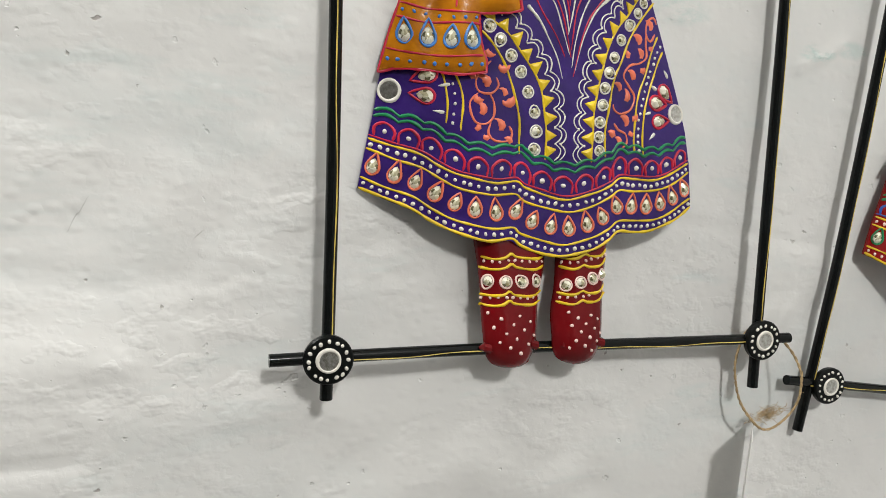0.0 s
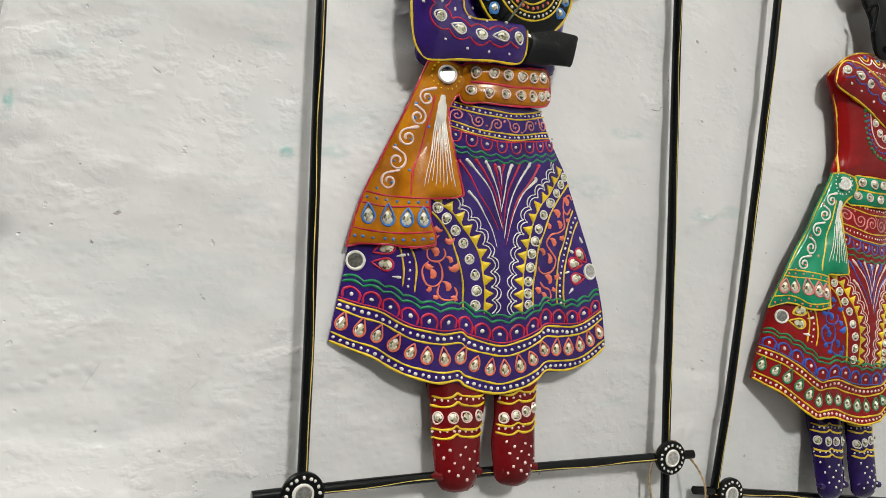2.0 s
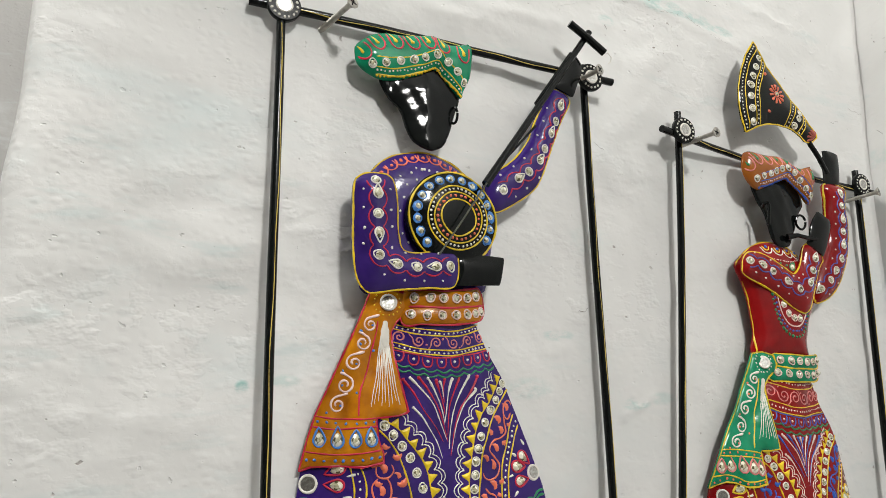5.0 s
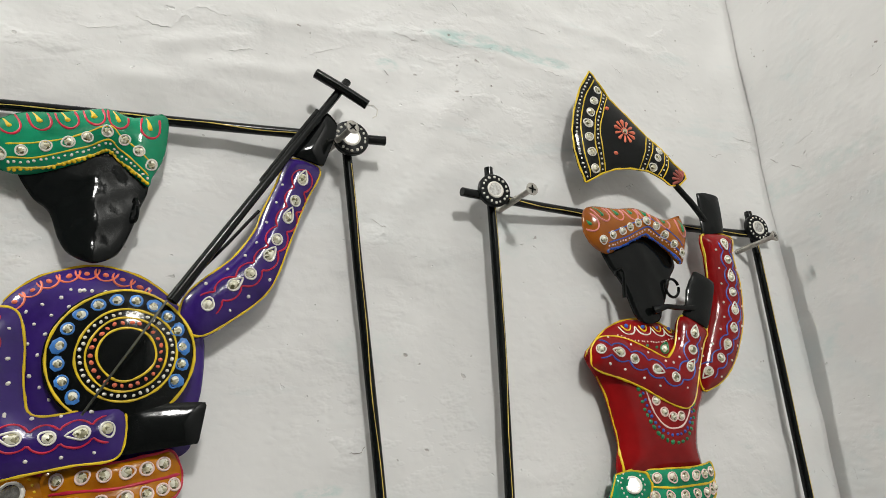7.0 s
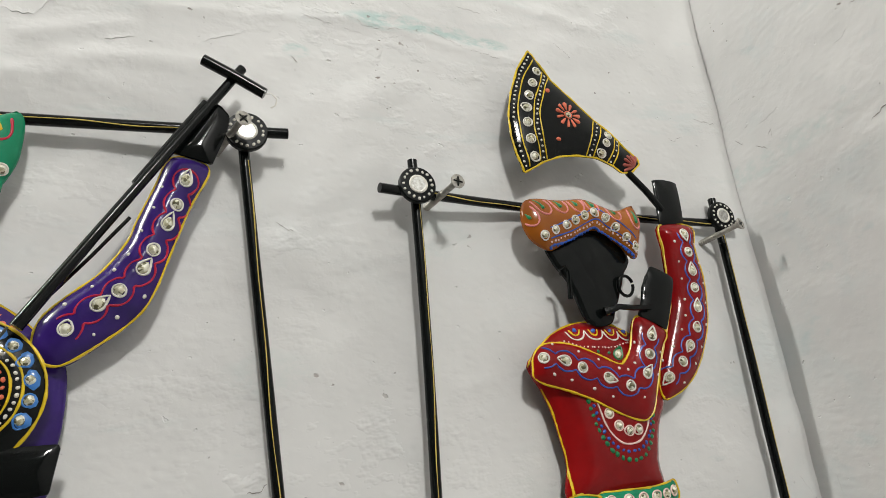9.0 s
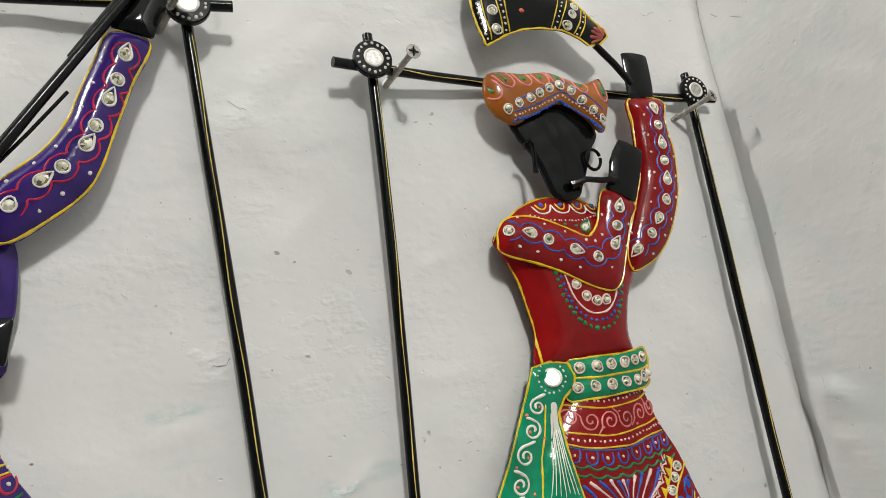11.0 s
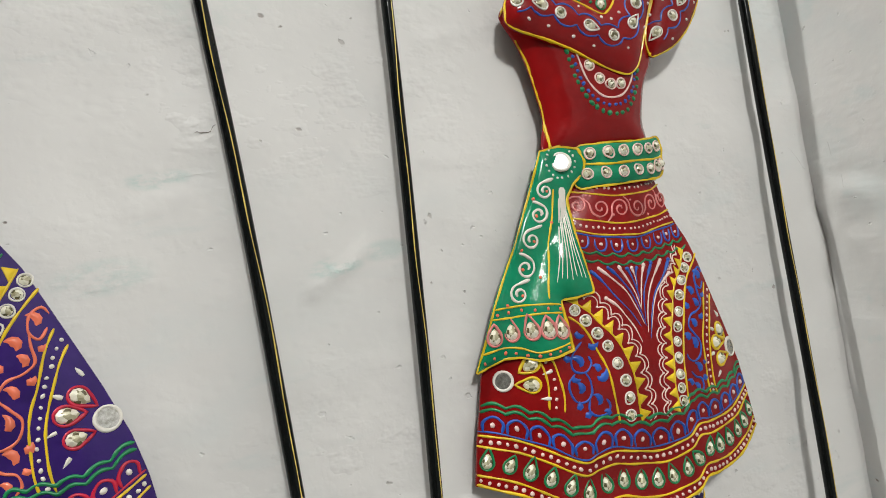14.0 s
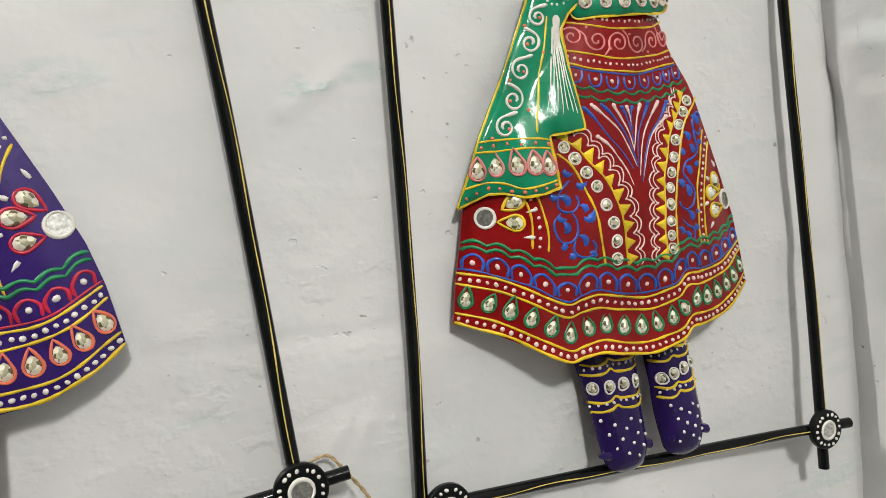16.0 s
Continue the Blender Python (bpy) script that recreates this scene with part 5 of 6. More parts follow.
    # tassel
    if wavy:
        p.line(L_WHITE, [(71.8, 211.5), (71.5, 208), (71, 204)], 2.5, taper=(0.95, 1.0, 0.9), wob=0, rise=0.3)
        for k in range(7):
            t = (k - 3) / 3
            p.line(L_WHITE, [(71.2 + t * 1.9, 206), (70.2 + t * 2.9, 192), (69.2 + t * 4.6, 178), (68.6 + t * 7.4, 164.4 + (k * 5 % 3) * 0.8)], 0.3, taper=(1.9, 1.3, 1.0, 0.85, 0.7), wob=0.12)
    else:
        p.line(L_WHITE, [(70.5, 213), (70.3, 206), (70, 197)], 2.7, taper=(0.8, 1.0, 1.0), wob=0, rise=0.3)
        for k in range(9):
            t = (k - 4) / 4
            p.line(L_WHITE, [(70.3 + t * 2.0, 208), (69.8 + t * 3.4, 192), (69.3 + t * 5.4, 177), (69 + t * 8.4, 160.5 + (k * 7 % 5) * 0.9)], 0.33, taper=(2.0, 1.4, 1.1, 0.8, 0.6), wob=0.14)
    seat = p.seat(72, 224.5)
    lean = Vector((0, -1, 0)).rotation_difference(Vector(pal["knot_face"])).to_matrix().to_4x4()
    part("round_mirror", stone_mesh("mirror", L_WHITE, 1), sash, m=Matrix.Translation(seat.translation + Vector((0, -0.0006, 0))) @ lean @ Matrix.Scale(1.05, 4))
    for k in range(17):
        a = 2 * math.pi * k / 17
        if not 0.9 < a < 2.2:
            p.dot(pal["knot_dot"], 72 + 8.4 * math.cos(a), 224.5 + 8.0 * math.sin(a), 0.7)
    p.finish(sash)


def build_belt(parent, move, pal):
    outline = [(82, 231), (95, 233), (112, 233), (129, 235), (137, 236), (141, 230), (142, 224), (140, 217), (135, 214), (121, 212), (108, 211), (94, 211), (82, 212)]
    om = move(resample(outline, 2.0, True))
    rim = edge_distance(om)
    lo, hi = om[:, 0].min(), om[:, 0].max()

    def h(x, z):
        x, z = np.atleast_1d(np.asarray(x, float)), np.atleast_1d(np.asarray(z, float))
        u = np.clip(rim(x, z) / 6.0, 0, 1)
        s = np.clip((x - (lo + hi) / 2) / ((hi - lo) / 2), -1, 1)
        mid = np.interp(x, [lo, (lo + hi) / 2, hi], [222 + om[:, 1].mean() - 223, 222.5 + om[:, 1].mean() - 223, 225 + om[:, 1].mean() - 223])
        return pal["waist"] + 4.5 + 6 * (1 - s ** 2) + 2.6 * np.sqrt(1 - (1 - u) ** 2) - 1.2 * np.exp(-((z - mid) / 3.0) ** 2)
    s = Shape()
    s.sheet(om, h, pal["sash"], step=2.2, smooth=False)
    belt = part("belt", s, parent, pal["belt_label"])
    p = Paint(h, move)
    p.line(pal["sash_edge"], outline, 0.6, closed=True)
    p.line(pal["sash_edge"], [(86, 222.5), (100, 222), (115, 222.2), (130, 223.6), (141, 225.5)], 0.75)
    for x, z in ((89, 228), (99, 228), (108, 228), (117, 228.3), (125.5, 229), (133, 230.5), (87, 217.5), (97, 217), (107, 217), (117, 217.5), (125.5, 218), (132.5, 219.3), (138, 221)):
        set_stone(p, belt, "gem", x, z, pal["belt_ring"], size=0.98)
    p.finish(belt)


def sleeve(shape, outline, h, cloth, gems, wave, edge, dot=L_WHITE, ring=L_WHITE, closed=False):
    """A sheet-metal sleeve with stones down its middle, scalloped lines either side and dots beyond."""
    shape.sheet(outline, h, cloth, step=2.6)
    p = Paint(h)
    p.line(edge, offset_ring(resample(outline, 2.0, True), 0.5), 0.65, closed=True, smooth=False)
    q = [np.array(g[:2], float) for g in gems]
    for k, g in enumerate(gems):
        d = q[min(k + 1, len(q) - 1)] - q[max(k - 1, 0)]
        if len(g) > 2:
            join_stone(shape, p, "drop", g[0], g[1], ring, math.atan2(d[0], d[1]) + (math.pi if g[2] < 0 else 0), 0.98)
        else:
            join_stone(shape, p, "gem", g[0], g[1], ring, size=1.05)
    pts = along(q, (len(q) - 1) * 8 + 1)
    ring_at = resample(outline, 2.0, True)
    sides = []
    for side in (1, -1):
        line = []
        for k, (c, d) in enumerate(pts):
            nrm = np.array((-d[1], d[0])) * side
            line.append(c + nrm * (2.9 + 3.0 * abs(math.cos(math.pi * k / 8)) ** 0.8))
            m = c + nrm * 8.9
            if k % 8 == 4 and inside(ring_at, np.array([m[0]]), np.array([m[1]]))[0]:
                p.dot(dot, m[0], m[1], 0.95)
        sides.append(line)
    if closed:
        c, d = pts[-1]
        cap = [c + d * 5.9 * math.sin(a) + np.array((-d[1], d[0])) * 5.9 * math.cos(a) for a in np.linspace(0.3, math.pi - 0.3, 8)]
        sides = [sides[0] + cap + sides[1][::-1]]
    for line in sides:
        p.line(wave, line, 0.5, wob=0.1)
    p.join(shape)


LEG_A = [(65, 68), (66, 56), (68, 42), (70, 30), (71, 18), (72, 4), (73.5, -3), (77.5, -7.5), (86, -9.5), (93.5, -8), (97, -3), (99, 6), (100, 24), (102, 40), (103, 56), (104, 68)]
LEG_B = [(106, 68), (106, 56), (106, 40), (106, 28), (105, 19), (105, 9), (106, -1), (109, -6), (118, -9), (126.5, -7.5), (131, -2), (133, 6), (134, 25), (135, 42), (137, 56), (138, 68)]


def build_legs(parent, move, cloth, line, dot, label, foot, aside):
    for k, (poly, x0, x1) in enumerate(((LEG_A, 68, 101), (LEG_B, 106, 135))):
        poly = [(x + aside[k], z) for x, z in poly]
        x0, x1 = x0 + aside[k], x1 + aside[k]
        om = move(np.array(poly, float))
        soft = pillow(om, 0, 6.0, 11)

        def h(x, z):
            return soft(x, z) + np.interp(np.atleast_1d(z), [5, 62], [foot, foot - 13])
        s = Shape()
        s.sheet(om, h, cloth, step=2.6)
        leg = part("leg", s, parent, label)
        p = Paint(h, move)
        m = (x0 + x1) / 2 - 2
        tilt = 0 if k == 0 else 3
        for z in (45, 40, 27, 22.5):
            p.line(line, [(x0 + 0.5, z), (x0 + 6, z - 0.8), (m - 3, z - 0.2), (m, z + 1.6), (m + 3, z + tilt * 0.2), (x1 - 6, z - 0.6 + tilt * 0.5), (x1 - 0.5, z + 1 + tilt)], 0.7)
        for z in (42.4, 24.8):
            p.dots(dot, [(x0 + 1.5, z), (m, z + 1), (x1 - 1.5, z + 0.6 + tilt)], 3.2, 0.85)
        for g in range(4):
            set_stone(p, leg, "gem", x0 + 4.2 + g * (x1 - x0 - 7) / 3.2, 33.3 + tilt * g * 0.55 - tilt * 0.7, dot, size=1.0)
        for g in range(15):
            x, z = x0 + 4 + (x1 - x0 - 9) * ((g * 0.618) % 1), 18 - 20 * g / 15
            p.dot(dot, x + 1.5, z, 0.9)
        p.finish(leg)
        # beads of brazing where the foot meets the bottom bar
        for x, z in ((x0 + 4.5, 1.5), (x1 - 4.5, 2.5)):
            s = Shape()
            q = move(np.array([(x, z)], float))[0]
            s.tube([(q[0] - 3.2, q[1], foot + 1.0), (q[0] - 1.2, q[1] + 0.6, foot + 2.2), (q[0] + 1.4, q[1] - 0.3, foot + 2.0), (q[0] + 3.0, q[1], foot + 0.6)], [0.6, 2.3, 2.5, 0.7], cloth, 9)
            part("weld_bead", s, leg, "lump of painted brazing")


def hoop(name, parent, x, z, d, r, wire, turn=0.0, label=""):
    s = Shape()
    pts = [(x + r * 0.75 * math.cos(a) * math.cos(turn), z + r * math.sin(a), d + r * 0.5 * math.cos(a) * math.sin(turn)) for a in np.linspace(0.3, 2 * math.pi + 0.1, 22)]
    s.tube(pts, wire, ROD, 7)
    return part(name, s, parent, label)


def build_turban(parent, outline, base, cloth, band_pts, gems, drops, pal, label):
    h = pillow(outline, base, 6.0, 14)
    s = Shape()
    s.sheet(outline, h, cloth, step=2.4)
    tur = part("turban", s, parent, label)
    p = Paint(h)
    brow = band_pts
    edge = offset_ring(resample(outline, 2.0, True), 1.0)

    def lifted(k):
        return [(x + k * (1.5 if i > 3 else -0.5) / 14, z + k) for i, (x, z) in enumerate(brow)]
    p.line(pal["brow"], lifted(0.9), 0.5)
    p.dots(pal["brow"], lifted(0.7), 2.3, 1.1)
    p.dots(pal["browdot"], lifted(3.6), 2.6, 0.75)
    p.line(pal["band"], lifted(5.4), 0.42)
    p.line(pal["band"], lifted(12.2), 0.42)
    for x, z in gems:
        set_stone(p, tur, "gem", x, z, L_WHITE, size=0.92)
    for x, z, a in drops:
        c, sn = math.cos(a), math.sin(a)
        ring = resample([(x + 1.25 * (u * c - v * sn), z + 1.25 * (u * sn + v * c)) for u, v in ((-3.2, 6), (-3.6, 1), (-3.0, -2.6), (-0.6, -4.8), (2.2, -4.0), (3.6, -1.0), (3.6, 4.5))], 1.0)
        ring = ring[inside(edge, ring[:, 0], ring[:, 1])]
        if len(ring) > 4:
            p.line(pal["loop"], ring, 0.62, wob=0.05)
        tail = resample([(x, z - 1), (x - 3.4 * sn - 0.8, z + 3.4 * c), (x - 7 * sn - 2, z + 7 * c)], 0.8)
        tail = tail[inside(edge, tail[:, 0], tail[:, 1])]
        if len(tail) > 2:
            p.line(pal["seed"], tail, 0.75, taper=(2.0, 1.2, 0.6, 0.5), wob=0)
        p.dot(pal["seed"], x, z - 0.8, 1.4)
    p.finish(tur)
    return tur


def head_sheet(shape, outline, base, ridge_up=2.2):
    """A flat beaten face with a soft ridge down its middle."""
    dist = edge_distance(resample(outline, 3, True))
    cx = sum(q[0] for q in outline) / len(outline) + 2
    top = max(q[1] for q in outline)

    def h(x, z):
        x, z = np.asarray(x, float), np.asarray(z, float)
        u = np.clip(dist(x, z) / 3, 0, 1)
        ridge = np.clip(1 - np.abs(x - cx) / 26, 0, 1)
        dents = 0.12 * np.sin(x * 0.5 + z * 0.27) + 0.12 * np.sin(z * 0.43 - x * 0.22)
        return base + 1.4 * np.sqrt(1 - (1 - u) ** 2) + ridge_up * 2.2 * ridge * np.clip((top - z) / 20, 0.3, 1) + dents
    shape.sheet(outline, h, BLACK, step=2.4)


def hand_sheet(shape, outline, base):
    shape.sheet(outline, pillow(outline, base + 1.2, 2.6, 13), BLACK, step=2.2, smooth=False)


def hanging_one():
    base = new("wall_hanging")
    base.matrix_basis = pose(0, 0, 1.35)
    tagged(base, "painted iron wall hanging, purple-dressed musician in black rod frame", "wall hanging", "painted wall hangings")
    frame_parts(base, (0, 0, 27), (237.5, -1, 20), (235, 405, 20), (2, 415, 14), (25, 20, 22, 22),
                (((0, -19, 21), (0.5, 429, 8), 0.0, 4.0), ((236.6, -28, 15), (233.5, 418, 11), 3.0, -5.0)), (0.0, 1.5))
    pal = dict(dent=dent_one, trim=False, knot_face=(-0.157, -0.980, 0.120), flank_at=(0, 1.5), waist=6.0, flare=9.0, bands=(0.5, 3.9, 8.4, 13.0, 16.2, 20.8, 26.4, 29.4), sheaf_tall=1.0, wavy_hem=False, dress=PURPLE, dress_label="flared purple dress of domed sheet metal with piped bands and stones", line=L_YELLOW, dot=L_WHITE, arch=L_CRIMSON,
               drop=L_CORAL, spiral=L_ROSE, sheaf=(L_CRIMSON, L_WHITE), wave=L_WHITE, scroll=L_CORAL, flank=L_CRIMSON, sash=ORANGE,
               sash_label="orange knotted sash with a tassel and blue-ringed stones", sash_edge=L_CRIMSON, sash_dot=L_SKY, sash_drop=L_SKY, sash_spiral=L_PINK,
               knot_dot=L_YELLOW, belt_label="orange belt with two rows of stones", belt_ring=L_PINK)
    hs = build_skirt(base, HEM_ONE, straight, pal)
    build_sash(base, hs, straight, pal)
    build_belt(base, straight, pal)
    # figure: torso, arms, hands and head in one mesh
    build_legs(base, straight, MAROON, L_YELLOW, L_PINK, "maroon sheet-metal leg with stones and dots", 19, (2, 4.5))
    f = Shape()
    torso = [(63, 312), (71, 320), (82, 326), (98, 329), (110, 328), (124, 322), (135, 313), (144, 303), (151, 293), (152, 281), (150, 263), (146, 250), (141, 234), (100, 230), (60, 231), (56, 250), (54, 285)]
    ht = pillow(torso, 7, 10, 26)
    f.sheet(torso, ht, PURPLE)
    p = Paint(ht)
    p.line(L_YELLOW, torso[:9], 0.55)
    for q, d in along([(66, 311), (76, 319.5), (88, 324.8), (102, 326.6), (114, 323), (126, 316.5), (137, 306)], 10, 0.02):
        nrm = np.array((d[1], -d[0]))
        nrm = nrm if nrm[1] < 0 else -nrm
        p.line(L_CORAL, [q - d * 5.2, q - d * 4.8 + nrm * 2.6, q - d * 2.6 + nrm * 5.2, q + nrm * 6.0, q + d * 2.6 + nrm * 5.2, q + d * 4.8 + nrm * 2.6, q + d * 5.2], 0.55, wob=0.1)
        p.dot(L_CORAL, *(q + nrm * 2.4), 1.4)
    for k in range(26):
        p.dot(L_WHITE, 68 + 28 * ((k * 0.618) % 1), 262 + 48 * k / 26, 1.0)
    for k in range(12):
        p.dot(L_WHITE, 88 + 40 * ((k * 0.618) % 1), 311 + 5 * ((k * 0.37) % 1), 1.0)
    p.join(f)
    upper = [(141, 309), (150, 319), (166, 331), (177, 345), (181, 355), (189, 373), (198, 390), (216, 384), (206, 362), (196, 338), (189, 321), (182, 310), (168, 299), (150, 289), (140, 296)]
    sleeve(f, upper, pillow(upper, 16, 6.5, 13), PURPLE, [(153, 304.5), (165.5, 314.5, 1), (174, 320.5), (184, 330.5, 1), (188.5, 339.5), (195, 352.5, 1), (199.5, 362.5), (204, 375, 1)], L_CRIMSON, L_YELLOW, closed=True)
    hand_sheet(f, [(199, 391), (217, 385), (221, 394), (226, 406), (227, 413), (223, 419), (218, 421), (212, 412), (205, 402)], 18)
    arm = [(47, 299), (49, 302), (54, 305), (62, 306), (70, 305), (74, 300), (76, 288), (76, 274), (77, 265), (79, 258), (87, 256), (104, 258), (117, 257), (115, 236), (95, 233), (74, 231), (59, 229), (53, 232), (49, 239), (47, 251), (46, 266), (46, 278), (46, 291)]
    sleeve(f, arm, pillow(arm, 22.5, 6, 16), PURPLE, [(60, 300), (61, 291, -1), (61, 278), (62, 266, 1), (62, 252), (74, 247, -1), (87, 246), (100, 247, -1), (110, 248)], L_CRIMSON, L_YELLOW)
    hand_sheet(f, [(116, 255), (129, 258), (151, 257), (152, 256), (148, 238), (129, 237), (115, 236)], 21)
    head_sheet(f, nudge([(66, 380), (72, 364), (79, 357), (82, 351), (85, 341), (90, 333), (100, 328), (107, 330), (112, 334), (117, 345), (121, 358), (125, 371), (120, 385), (105, 392), (85, 388)], -46, 180, 1.0), 13)
    part("figure", f, base, "faceless black and purple sheet-metal figure with bent arms")
    outline = [(48, 389), (48, 393), (52, 398), (60, 404), (69, 407), (82, 408), (92, 410), (105, 412), (115, 408), (123, 409), (131, 411), (134, 406), (133, 393), (131, 384), (126, 374), (124, 369), (113, 379), (105, 387), (92, 380), (78, 375), (67, 373), (59, 375), (52, 379), (49, 383)]
    build_turban(base, nudge(outline, -46, 180, 1.004), 16, GREEN, nudge([(62, 374), (72, 374.5), (84, 377.5), (95, 382), (105, 387), (110, 382), (117, 375.5), (124, 369)], -46, 180, 1.004),
                 nudge([(59, 381), (68, 383), (78, 386), (88, 389), (96, 392.5), (105, 396), (113, 392), (120, 386), (126, 380)], -46, 180, 1.004),
                 nudge([(52.5, 389, 0.6), (62, 397, 0.5), (75, 400, 0.4), (87, 402, 0.4), (99, 405, 0.3), (110, 404, 0.2), (125, 400, 0.0)], -46, 180, 1.004),
                 dict(brow=L_YELLOW, browdot=L_WHITE, band=L_YELLOW, loop=L_CRIMSON, seed=L_YELLOW), "green turban with a stone-set brow band")
    # round drum of the string instrument
    c, R = (114, 281), 32.0
    disc = [(c[0] + R * math.cos(a), c[1] + R * math.sin(a)) for a in np.linspace(0, 2 * math.pi, 40, endpoint=False)]
    hd = pillow(disc, 22, 5.0, 32)
    s = Shape()
    s.sheet(disc, hd, BLACK, thick=3.0, step=2.6)
    drum = part("drum", s, base, "black drum disc with rings of dots and blue-ringed stones")
    p = Paint(hd)
    for r, w in ((31.3, 0.7), (21.5, 0.6), (17.2, 0.55), (12.4, 0.6)):
        p.line(L_YELLOW, [(c[0] + (1 if r > 25 else 3) + r * math.cos(a), c[1] + r * math.sin(a)) for a in np.linspace(0, 2 * math.pi, 30, endpoint=False)], w, closed=True)
    for k in range(40):
        a = 2 * math.pi * k / 40
        p.dot(L_WHITE, c[0] + 3 + 19.4 * math.cos(a), c[1] + 19.4 * math.sin(a), 0.9)
    for k in range(26):
        a = 2 * math.pi * k / 26
        p.dot(L_CORAL, c[0] + 3 + 14.8 * math.cos(a), c[1] + 14.8 * math.sin(a), 1.05)
    for k in range(20):
        a = 2 * math.pi * k / 20 + 0.1
        if not 4.0 < a < 5.5:
            p.dot(L_SKY, c[0] + 1 + 26.4 * math.cos(a), c[1] + 26.4 * math.sin(a), 3.5, 0.16)
            set_stone(p, drum, "gem", c[0] + 1 + 26.4 * math.cos(a), c[1] + 26.4 * math.sin(a), L_SKY, size=0.98)
    p.finish(drum)
    s = Shape()
    s.tube([(136, 305, 29), (164, 344, 27), (198, 391, 24), (235, 442, 20)], [3.0, 2.6, 2.5, 2.6], ROD, 10)
    stick = part("neck_rod", s, base, "black instrument neck rod")
    s = Shape()
    s.tube([(215, 443.5, 23.5), (230, 434.5, 24), (245, 424.5, 24.5)], 3.0, ROD, 10)
    part("cross_peg", s, stick, "black cross peg")
    s = Shape()
    s.tube([(244.5, 424.5, 24.5), (248.5, 424.5, 25), (251, 421.5, 25), (250, 417.5, 25), (247.5, 416, 25)], 0.35, L_WHITE, 6)
    part("glue_thread", s, stick, "thin pale thread of dried glue")
    s = Shape()
    s.tube([(100, 254, 33), (117, 279, 34.5), (134, 304, 34)], 0.6, WIRE, 6)
    s.tube([(146, 318, 24), (163, 336, 25), (179, 354, 26)], 0.9, ROD, 6)
    s.tube([(181, 372, 24), (199, 397, 23.5), (215, 419, 22.5)], 1.4, ROD, 7)
    part("string", s, stick, "thin wire strings")
    hoop("earring", base, 119, 356, 17, 6.0, 0.9, 1.25, "black wire earring")
    return base


def hanging_two():
    base = new("wall_hanging")
    base.matrix_basis = pose(0.294, 0, 1.319, 0, 4.5, 0)
    tagged(base, "painted iron wall hanging of a red-dressed flute player, hung slightly askew", "wall hanging", "painted wall hangings")
    frame_parts(base, (5, -2, 10), (231, -14, 14), (240, 412.5, 1), (1, 408.5, 18), (29, 20, 22, 20),
                (((-7.6, -31, 3), (1.8, 428, 8), 4.0, 2.0), ((232.7, -38, 7.5), (239.8, 428, -7), -1.0, 2.0)), (-2.5, -3.5), -9.0)
    pal = dict(dent=dent_two, trim=True, knot_face=(-0.29, -0.925, 0.24), flank_at=(5, 4), waist=1.0, flare=1.0, bands=(-4.4, 2.6, 9.8, 17.2, 23.8, 29.2, 34.4, 38.6), sheaf_tall=0.80, wavy_hem=True, dress=RED, dress_label="flared dark red dress of domed sheet metal with piped bands and stones", line=L_YELLOW, dot=L_PINK, arch=L_BLUE,
               drop=L_GREEN, spiral=L_ROSE, sheaf=(L_BLUE, L_PINK), wave=L_PINK, scroll=L_BLUE, flank=L_YELLOW, sash=GREEN,
               sash_label="green knotted sash with a tassel and teardrop stones", sash_edge=L_YELLOW, sash_dot=L_CORAL, sash_drop=L_ROSE, sash_spiral=L_WHITE,
               knot_dot=L_WHITE, belt_label="green belt with two rows of stones", belt_ring=L_PINK)
    hs = build_skirt(base, HEM_TWO, shifted, pal)
    build_sash(base, hs, shifted, pal)
    build_belt(base, shifted, pal)
    build_legs(base, shifted, INDIGO, L_YELLOW, L_WHITE, "purple sheet-metal leg with stones and dots", 11, (9, 11))
    f = Shape()
    def up(q):
        q = np.array(q, float)
        return np.array((-124, 248)) + (q - np.array((-124, 248))) * 1.017
    torso = nudge([(61, 305), (66, 312), (78, 323), (95, 330), (111, 331), (125, 328), (136, 322), (150, 300), (151, 284), (144, 270), (139, 250), (138, 233), (108, 229), (77, 232), (78, 251), (76, 265), (73, 279), (68, 292)], -124, 248, 1.017)
    ht = pillow(torso, 3, 9, 26)
    f.sheet(torso, ht, RED)
    p = Paint(ht, up)
    p.line(L_YELLOW, [(78, 235), (78, 251), (76, 265), (73, 279), (68, 293)], 0.75)
    rim = Paint(ht)
    rim.line(L_YELLOW, torso[:7], 0.55)
    rim.join(f)
    for x in (93, 105, 117, 128):
        p.line(L_WHITE, [(x - 6, 325), (x - 4, 320.5), (x, 319), (x + 4, 320.5), (x + 6, 325)], 0.5)
        p.line(L_YELLOW, [(x - 3.4, 326), (x - 2, 323), (x, 322), (x + 2, 323), (x + 3.4, 326)], 0.5)
        p.dot(L_BLUE, x, 325, 1.5)
    p.dots(L_PINK, [(84, 319), (93, 315.5), (105, 314.5), (117, 315), (130, 319)], 2.2, 0.6)
    for x, z in ((111, 311), (119, 314), (104, 312)):
        p.dot(L_GREEN, x, z, 1.2)
    join_stone(f, p, "drop", 117, 310, L_GREEN, 0.6, 1.0)
    p.line(L_PINK, [(97, 284), (101, 271), (108, 262), (116, 260), (124, 262), (130, 270), (132, 280)], 0.6)
    p.dots(L_BLUE, [(95, 282), (98, 270), (105, 259.5), (115, 256), (125, 258.5), (132, 268), (133.5, 278)], 3.6, 1.1)
    p.dots(L_GREEN, [(92, 285), (95.5, 270), (103, 256.5), (115, 251.5), (126, 254.5), (134, 266), (136.5, 280)], 3.9, 1.45)
